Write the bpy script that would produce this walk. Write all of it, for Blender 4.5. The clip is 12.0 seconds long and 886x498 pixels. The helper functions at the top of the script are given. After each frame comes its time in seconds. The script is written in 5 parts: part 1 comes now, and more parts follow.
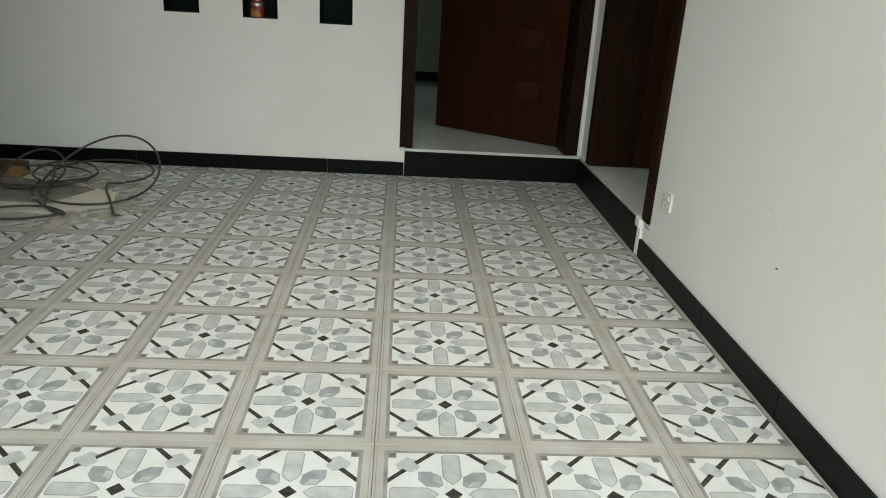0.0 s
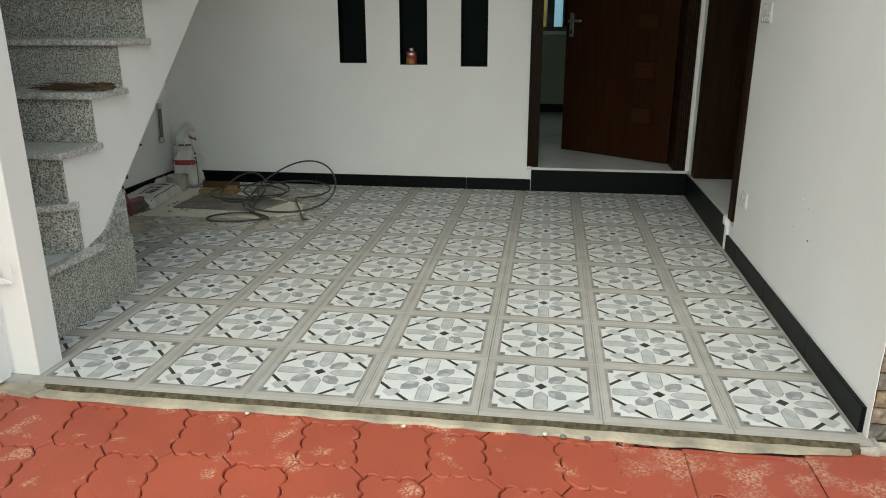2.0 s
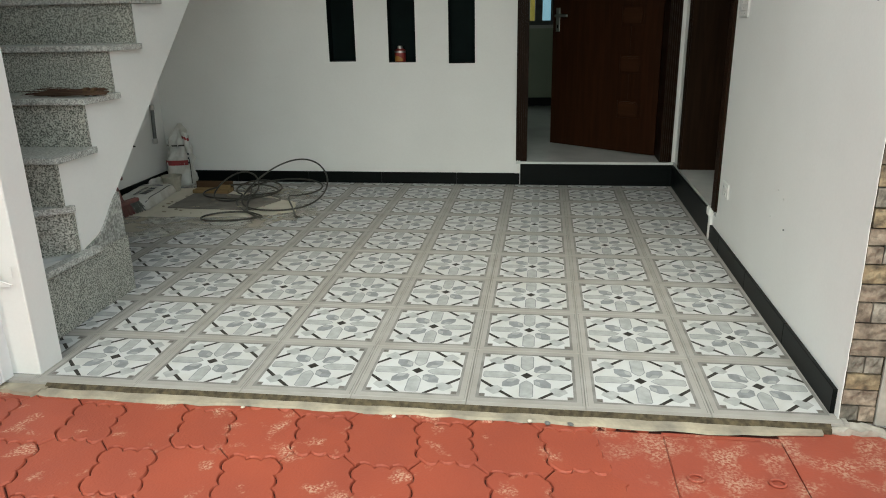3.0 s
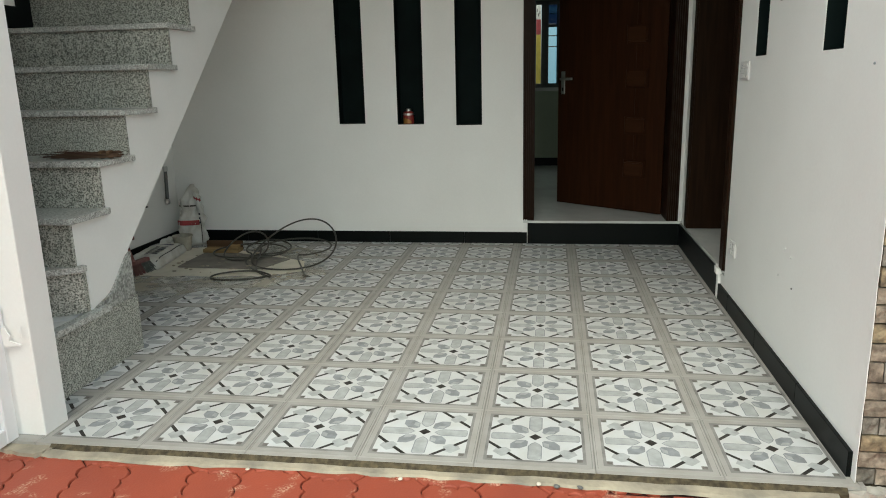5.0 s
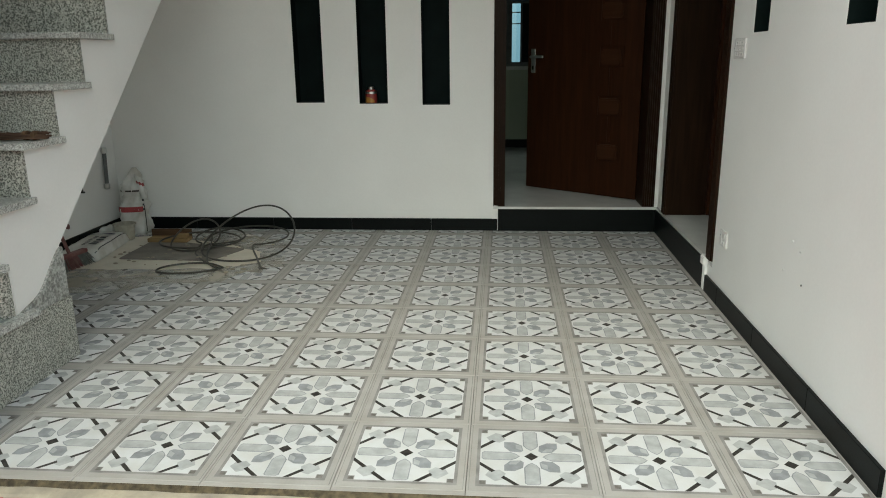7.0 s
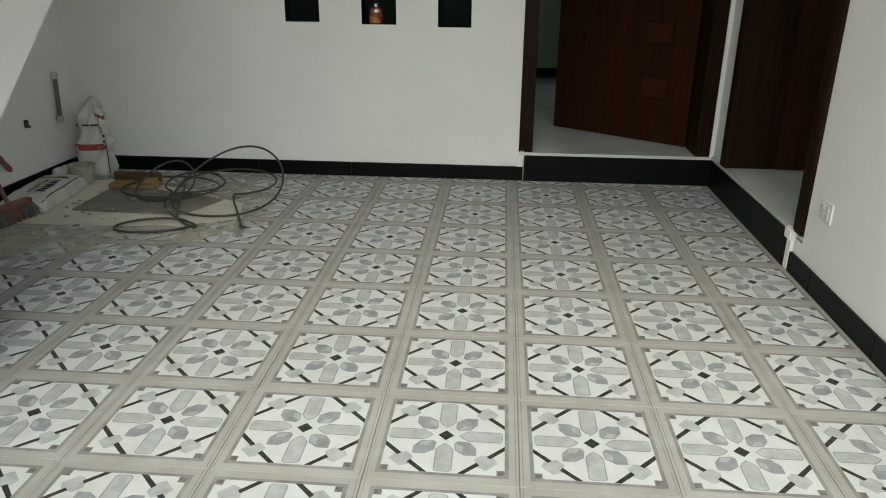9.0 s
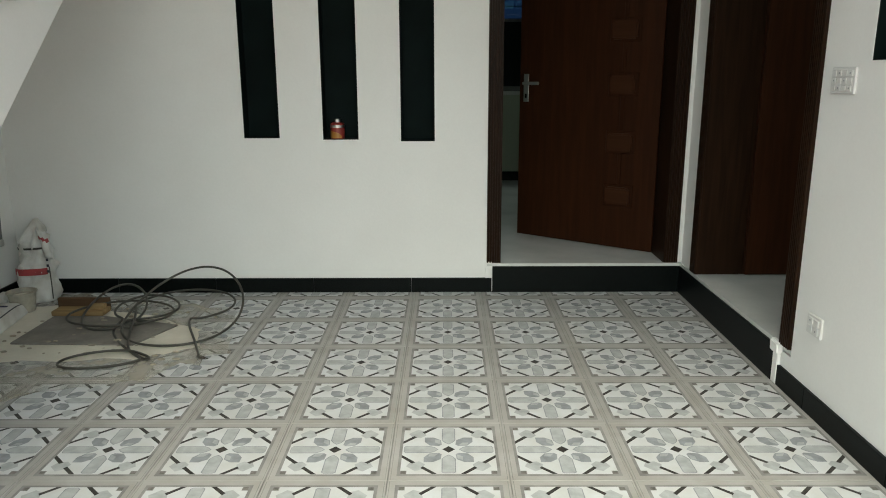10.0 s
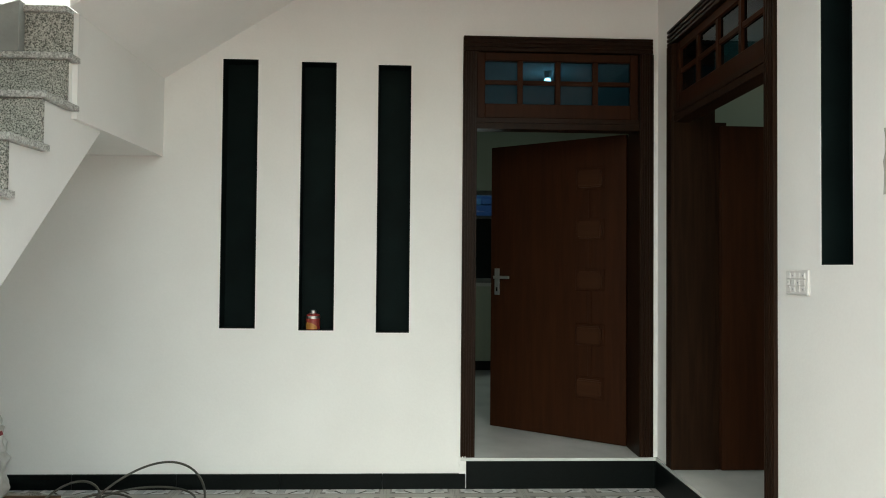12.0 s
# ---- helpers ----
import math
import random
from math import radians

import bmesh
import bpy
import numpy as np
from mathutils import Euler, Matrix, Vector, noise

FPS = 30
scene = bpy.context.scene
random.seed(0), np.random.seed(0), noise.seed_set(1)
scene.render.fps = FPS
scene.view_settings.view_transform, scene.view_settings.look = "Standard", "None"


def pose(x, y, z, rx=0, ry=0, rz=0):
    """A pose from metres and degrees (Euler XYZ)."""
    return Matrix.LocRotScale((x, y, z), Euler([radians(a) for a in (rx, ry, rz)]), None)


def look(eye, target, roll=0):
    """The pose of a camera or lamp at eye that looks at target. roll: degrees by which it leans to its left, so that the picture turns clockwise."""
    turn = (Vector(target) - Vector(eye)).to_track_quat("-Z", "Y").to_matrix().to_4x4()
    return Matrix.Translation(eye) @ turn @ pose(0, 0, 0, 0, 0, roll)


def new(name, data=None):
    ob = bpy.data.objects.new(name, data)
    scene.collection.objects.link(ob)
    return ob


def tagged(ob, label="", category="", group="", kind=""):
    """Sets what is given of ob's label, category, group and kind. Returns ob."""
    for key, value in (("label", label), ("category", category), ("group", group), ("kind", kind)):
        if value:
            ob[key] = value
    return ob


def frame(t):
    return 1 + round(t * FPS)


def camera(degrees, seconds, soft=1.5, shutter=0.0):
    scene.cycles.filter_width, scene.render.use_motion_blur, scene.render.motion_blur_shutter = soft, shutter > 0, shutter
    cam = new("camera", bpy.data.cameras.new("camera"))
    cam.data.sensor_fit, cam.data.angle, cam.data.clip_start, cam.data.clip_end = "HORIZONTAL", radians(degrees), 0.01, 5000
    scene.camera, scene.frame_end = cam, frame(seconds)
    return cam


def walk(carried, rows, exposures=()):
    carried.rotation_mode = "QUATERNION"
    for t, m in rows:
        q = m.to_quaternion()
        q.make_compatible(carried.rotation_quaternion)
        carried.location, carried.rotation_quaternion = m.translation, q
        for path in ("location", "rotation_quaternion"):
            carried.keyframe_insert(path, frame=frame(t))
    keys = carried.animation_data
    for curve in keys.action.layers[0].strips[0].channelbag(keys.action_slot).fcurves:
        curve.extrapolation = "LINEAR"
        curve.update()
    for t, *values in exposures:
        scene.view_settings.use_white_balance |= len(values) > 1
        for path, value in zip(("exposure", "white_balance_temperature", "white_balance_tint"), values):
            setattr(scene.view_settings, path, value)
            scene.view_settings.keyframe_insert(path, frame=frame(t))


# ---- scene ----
cam = camera(63.2, 12.0, soft=1.0)
PATH = [
    (0, (-0.168, -1.471, 1.181), (-0.036, 0.406, 0.502), 3.5),
    (0.5, (0.06, -1.684, 1.209), (0.101, 0.154, 0.423), 2.9),
    (1, (-0.028, -1.917, 1.227), (-0.178, -0.016, 0.621), -3.4),
    (1.5, (-0.085, -2.123, 1.268), (-0.326, -0.224, 0.687), -2.1),
    (2, (-0.012, -2.343, 1.241), (-0.288, -0.454, 0.645), -0.1),
    (2.5, (0.051, -2.402, 1.267), (-0.273, -0.55, 0.586), -1.6),
    (3, (0.036, -2.416, 1.273), (-0.23, -0.531, 0.66), -1.1),
    (3.5, (0.022, -2.419, 1.286), (-0.244, -0.505, 0.769), -0.5),
    (3.7, (0.025, -2.428, 1.284), (-0.26, -0.505, 0.811), -0.6),
    (5.3, (0.045, -2.426, 1.28), (-0.252, -0.499, 0.833), -1.7),
    (5.5, (0.045, -2.418, 1.283), (-0.256, -0.488, 0.853), -1.9),
    (6, (0.056, -2.408, 1.287), (-0.246, -0.465, 0.922), -1.3),
    (6.5, (0.025, -2.321, 1.269), (-0.27, -0.389, 0.844), -0.1),
    (7, (-0.104, -2.114, 1.26), (-0.265, -0.187, 0.749), -0.7),
    (7.2, (-0.147, -2.044, 1.256), (-0.239, -0.126, 0.699), -0.9),
    (8.8, (-0.235, -1.409, 1.23), (-0.396, 0.475, 0.579), 0.5),
    (9, (-0.289, -1.317, 1.225), (-0.435, 0.548, 0.516), 0.5),
    (9.5, (-0.411, -1.154, 1.274), (-0.449, 0.723, 0.584), -0.1),
    (10, (-0.417, -1.13, 1.306), (-0.426, 0.815, 0.843), -0.2),
    (10.5, (-0.385, -1.135, 1.333), (-0.355, 0.842, 1.029), 0.2),
    (11, (-0.364, -1.156, 1.35), (-0.34, 0.841, 1.241), 0.5),
    (11.5, (-0.371, -1.165, 1.354), (-0.328, 0.834, 1.403), 0.8),
    (12, (-0.457, -1.174, 1.341), (-0.377, 0.824, 1.389), 0.5),
]
EXPOSURES = [(0.0, 0.52), (0.5, 0.2), (1.0, 0.3), (2.0, 0.45), (6.5, 0.5), (9.0, 0.52), (9.5, 0.54), (10.0, 0.88), (10.5, 1.04), (11.0, 1.36), (11.5, 1.36), (12.0, 1.28)]
walk(cam, [(t, look(eye, target, roll)) for t, eye, target, roll in PATH], [(t, e, 6250, -5) for t, e in EXPOSURES])

# ---- world and light ----
world = bpy.data.worlds.new("overcast_sky")
scene.world = world
world.use_nodes = True
wn, wl = world.node_tree.nodes, world.node_tree.links
sky = wn.new("ShaderNodeTexSky")
sky.sky_type, sky.sun_disc = "NISHITA", False
sky.sun_elevation, sky.sun_rotation = radians(53), radians(186)
sky.air_density, sky.dust_density, sky.ozone_density = 1.0, 5.0, 0.6
wl.new(sky.outputs[0], wn["Background"].inputs[0])
wn["Background"].inputs[1].default_value = 0.15
sun = new("sun", bpy.data.lights.new("sun", "SUN"))
sun.data.energy, sun.data.angle, sun.data.color = 1.7, radians(175), (1.0, 0.992, 0.945)
sun.matrix_world = look((-0.5, -4.4, 5.9), (0, 0, 0))

# area lamps stand in for daylight at the inner window and the added one
for name, eye, aim in (("window_light", (0.30, 7.03, 1.68), (0.30, 5.0, 1.5)), ("window_light", (4.33, 1.9, 1.7), (2.0, 1.9, 1.5))):
    lamp = new(name, bpy.data.lights.new(name, "AREA"))
    lamp.data.energy, lamp.data.size, lamp.data.color = 4.0, 0.95, (0.95, 1.0, 0.97)
    lamp.matrix_world = look(eye, aim)

# ---- materials ----
def material(name, colour, rough=0.6, vary=0.12, scale=6.0, bump=0.15, fine=120.0, metal=0.0, stain=None, per_object=0.0, spec=0.5):
    """Principled surface with coarse stains, fine grain and relief."""
    m = bpy.data.materials.new(name)
    m.use_nodes = True
    n, l = m.node_tree.nodes, m.node_tree.links
    b = n["Principled BSDF"]
    b.inputs["Roughness"].default_value, b.inputs["Metallic"].default_value = rough, metal
    b.inputs["Specular IOR Level"].default_value = spec
    co = n.new("ShaderNodeTexCoord")
    geo = n.new("ShaderNodeNewGeometry")
    big, small = n.new("ShaderNodeTexNoise"), n.new("ShaderNodeTexNoise")
    big.inputs["Scale"].default_value, big.inputs["Detail"].default_value = scale, 6
    small.inputs["Scale"].default_value, small.inputs["Detail"].default_value = fine, 3
    l.new(geo.outputs["Position"], big.inputs["Vector"])
    l.new(geo.outputs["Position"], small.inputs["Vector"])
    r = n.new("ShaderNodeValToRGB")
    r.color_ramp.elements[0].position, r.color_ramp.elements[1].position = 0.32, 0.68
    s = stain or tuple(c * (1 - 2 * vary) for c in colour)
    r.color_ramp.elements[0].color, r.color_ramp.elements[1].color = (*s, 1), (*colour, 1)
    l.new(big.outputs[0], r.inputs[0])
    mx = n.new("ShaderNodeMix")
    mx.data_type, mx.blend_type = "RGBA", "MULTIPLY"
    mx.inputs[0].default_value = vary
    l.new(r.outputs[0], mx.inputs[6])
    l.new(small.outputs[0], mx.inputs[7])
    out = mx.outputs[2]
    if per_object:
        oi, mr, hs = n.new("ShaderNodeObjectInfo"), n.new("ShaderNodeMapRange"), n.new("ShaderNodeHueSaturation")
        mr.inputs[3].default_value, mr.inputs[4].default_value = 1 - per_object, 1 + per_object
        l.new(oi.outputs["Random"], mr.inputs[0])
        l.new(mr.outputs[0], hs.inputs["Value"])
        l.new(out, hs.inputs["Color"])
        out = hs.outputs[0]
    l.new(out, b.inputs["Base Color"])
    if bump:
        bp = n.new("ShaderNodeBump")
        bp.inputs["Strength"].default_value, bp.inputs["Distance"].default_value = bump, 0.004
        l.new(small.outputs[0], bp.inputs["Height"])
        l.new(bp.outputs[0], b.inputs["Normal"])
    return m


def granite(name, light, dark, size=130.0, rough=0.35, spec=0.5):
    """Speckled granite: light ground with dark crystals of two sizes."""
    m = bpy.data.materials.new(name)
    m.use_nodes = True
    n, l = m.node_tree.nodes, m.node_tree.links
    b = n["Principled BSDF"]
    b.inputs["Roughness"].default_value = rough
    b.inputs["Specular IOR Level"].default_value = spec
    geo = n.new("ShaderNodeNewGeometry")
    ns, n2, n3 = [n.new("ShaderNodeTexNoise") for _ in range(3)]
    for t, sc, d in ((ns, size, 2), (n2, size * 0.45, 4), (n3, 3.0, 4)):
        t.inputs["Scale"].default_value, t.inputs["Detail"].default_value = sc, d
        l.new(geo.outputs["Position"], t.inputs["Vector"])
    r = n.new("ShaderNodeValToRGB")
    e = r.color_ramp.elements
    e[0].position, e[0].color = 0.40, (*dark, 1)
    e[1].position, e[1].color = 0.60, (*light, 1)
    mid = e.new(0.48)
    mid.color = (*[(a * 0.55 + c * 0.45) for a, c in zip(light, dark)], 1)
    l.new(ns.outputs[0], r.inputs[0])
    r2 = n.new("ShaderNodeValToRGB")
    r2.color_ramp.elements[0].position, r2.color_ramp.elements[0].color = 0.36, (0.42, 0.42, 0.40, 1)
    r2.color_ramp.elements[1].position, r2.color_ramp.elements[1].color = 0.56, (1, 1, 1, 1)
    l.new(n2.outputs[0], r2.inputs[0])
    mx, mx2 = n.new("ShaderNodeMix"), n.new("ShaderNodeMix")
    for q in (mx, mx2):
        q.data_type, q.blend_type = "RGBA", "MULTIPLY"
    mx.inputs[0].default_value, mx2.inputs[0].default_value = 0.6, 0.42
    l.new(r.outputs[0], mx.inputs[6])
    l.new(r2.outputs[0], mx.inputs[7])
    l.new(mx.outputs[2], mx2.inputs[6])
    l.new(n3.outputs[0], mx2.inputs[7])
    l.new(mx2.outputs[2], b.inputs["Base Color"])
    return m


def wood(name, light, dark, rough=0.42, axis=2, rings=9.0):
    """Varnished wood with grain along one axis of the world."""
    m = bpy.data.materials.new(name)
    m.use_nodes = True
    n, l = m.node_tree.nodes, m.node_tree.links
    b = n["Principled BSDF"]
    b.inputs["Roughness"].default_value = rough
    b.inputs["Specular IOR Level"].default_value = 0.07
    co = n.new("ShaderNodeTexCoord")
    mp = n.new("ShaderNodeMapping")
    st = [rings * 4] * 3
    st[axis] = rings * 0.25
    mp.inputs["Scale"].default_value = st
    l.new(co.outputs["Object"], mp.inputs["Vector"])
    t, t2 = n.new("ShaderNodeTexNoise"), n.new("ShaderNodeTexNoise")
    t.inputs["Scale"].default_value, t.inputs["Detail"].default_value, t.inputs["Distortion"].default_value = 1.0, 6, 0.6
    t2.inputs["Scale"].default_value, t2.inputs["Detail"].default_value = 6.0, 3
    l.new(mp.outputs[0], t.inputs["Vector"])
    l.new(mp.outputs[0], t2.inputs["Vector"])
    r = n.new("ShaderNodeValToRGB")
    r.color_ramp.elements[0].position, r.color_ramp.elements[0].color = 0.35, (*dark, 1)
    r.color_ramp.elements[1].position, r.color_ramp.elements[1].color = 0.7, (*light, 1)
    l.new(t.outputs[0], r.inputs[0])
    l.new(r.outputs[0], b.inputs["Base Color"])
    bp = n.new("ShaderNodeBump")
    bp.inputs["Strength"].default_value, bp.inputs["Distance"].default_value = 0.12, 0.002
    l.new(t2.outputs[0], bp.inputs["Height"])
    l.new(bp.outputs[0], b.inputs["Normal"])
    return m


def glass_pane(name, tint=(0.9, 0.95, 1.0), rough=0.02, ior=1.45):
    m = bpy.data.materials.new(name)
    m.use_nodes = True
    b = m.node_tree.nodes["Principled BSDF"]
    b.inputs["Base Color"].default_value = (*tint, 1)
    b.inputs["Roughness"].default_value, b.inputs["Transmission Weight"].default_value, b.inputs["IOR"].default_value = rough, 1.0, ior
    return m


def scuffed(name, colour, stain, scuff, lo, hi):
    """Red coating with fine relief and pale scuffs gathered in patches."""
    m = material(name, colour, 0.62, 0.10, 4, 0.35, 120, per_object=0.05, stain=stain)
    n, l = m.node_tree.nodes, m.node_tree.links
    b = n["Principled BSDF"]
    src = b.inputs["Base Color"].links[0].from_socket
    geo = n.new("ShaderNodeNewGeometry")
    where, grain = n.new("ShaderNodeTexNoise"), n.new("ShaderNodeTexNoise")
    where.inputs["Scale"].default_value, where.inputs["Detail"].default_value = 9.0, 4
    grain.inputs["Scale"].default_value, grain.inputs["Detail"].default_value = 120, 6
    l.new(geo.outputs["Position"], where.inputs["Vector"])
    l.new(geo.outputs["Position"], grain.inputs["Vector"])
    r1, r2 = n.new("ShaderNodeMapRange"), n.new("ShaderNodeMapRange")
    for r, f, t in ((r1, lo, hi), (r2, 0.44, 0.60)):
        r.inputs[1].default_value, r.inputs[2].default_value = f, t
    l.new(where.outputs[0], r1.inputs[0])
    l.new(grain.outputs[0], r2.inputs[0])
    mul = n.new("ShaderNodeMath")
    mul.operation = "MULTIPLY"
    l.new(r1.outputs[0], mul.inputs[0])
    l.new(r2.outputs[0], mul.inputs[1])
    mx = n.new("ShaderNodeMix")
    mx.data_type = "RGBA"
    mx.inputs[7].default_value = (*scuff, 1)
    l.new(mul.outputs[0], mx.inputs[0])
    l.new(src, mx.inputs[6])
    l.new(mx.outputs[2], b.inputs["Base Color"])
    return m


def lit(name, colour, strength):
    m = bpy.data.materials.new(name)
    m.use_nodes = True
    b = m.node_tree.nodes["Principled BSDF"]
    b.inputs["Base Color"].default_value = b.inputs["Emission Color"].default_value = (*colour, 1)
    b.inputs["Emission Strength"].default_value = strength
    return m


def dust_film(name, colour):
    """Thin film of dust, denser in patches, with the tiles showing through."""
    m = material(name, colour, 0.95, 0.1, 6, 0.0, 80)
    n, l = m.node_tree.nodes, m.node_tree.links
    geo, big, small = n.new("ShaderNodeNewGeometry"), n.new("ShaderNodeTexNoise"), n.new("ShaderNodeTexNoise")
    big.inputs["Scale"].default_value, big.inputs["Detail"].default_value = 3.2, 5
    small.inputs["Scale"].default_value, small.inputs["Detail"].default_value = 9.0, 3
    mul, rng = n.new("ShaderNodeMath"), n.new("ShaderNodeMapRange")
    mul.operation = "MULTIPLY"
    rng.inputs[1].default_value, rng.inputs[2].default_value, rng.inputs[4].default_value = 0.12, 0.36, 0.45
    for t, k in ((big, 0), (small, 1)):
        l.new(geo.outputs["Position"], t.inputs["Vector"])
        l.new(t.outputs[0], mul.inputs[k])
    l.new(mul.outputs[0], rng.inputs[0])
    l.new(rng.outputs[0], n["Principled BSDF"].inputs["Alpha"])
    return m


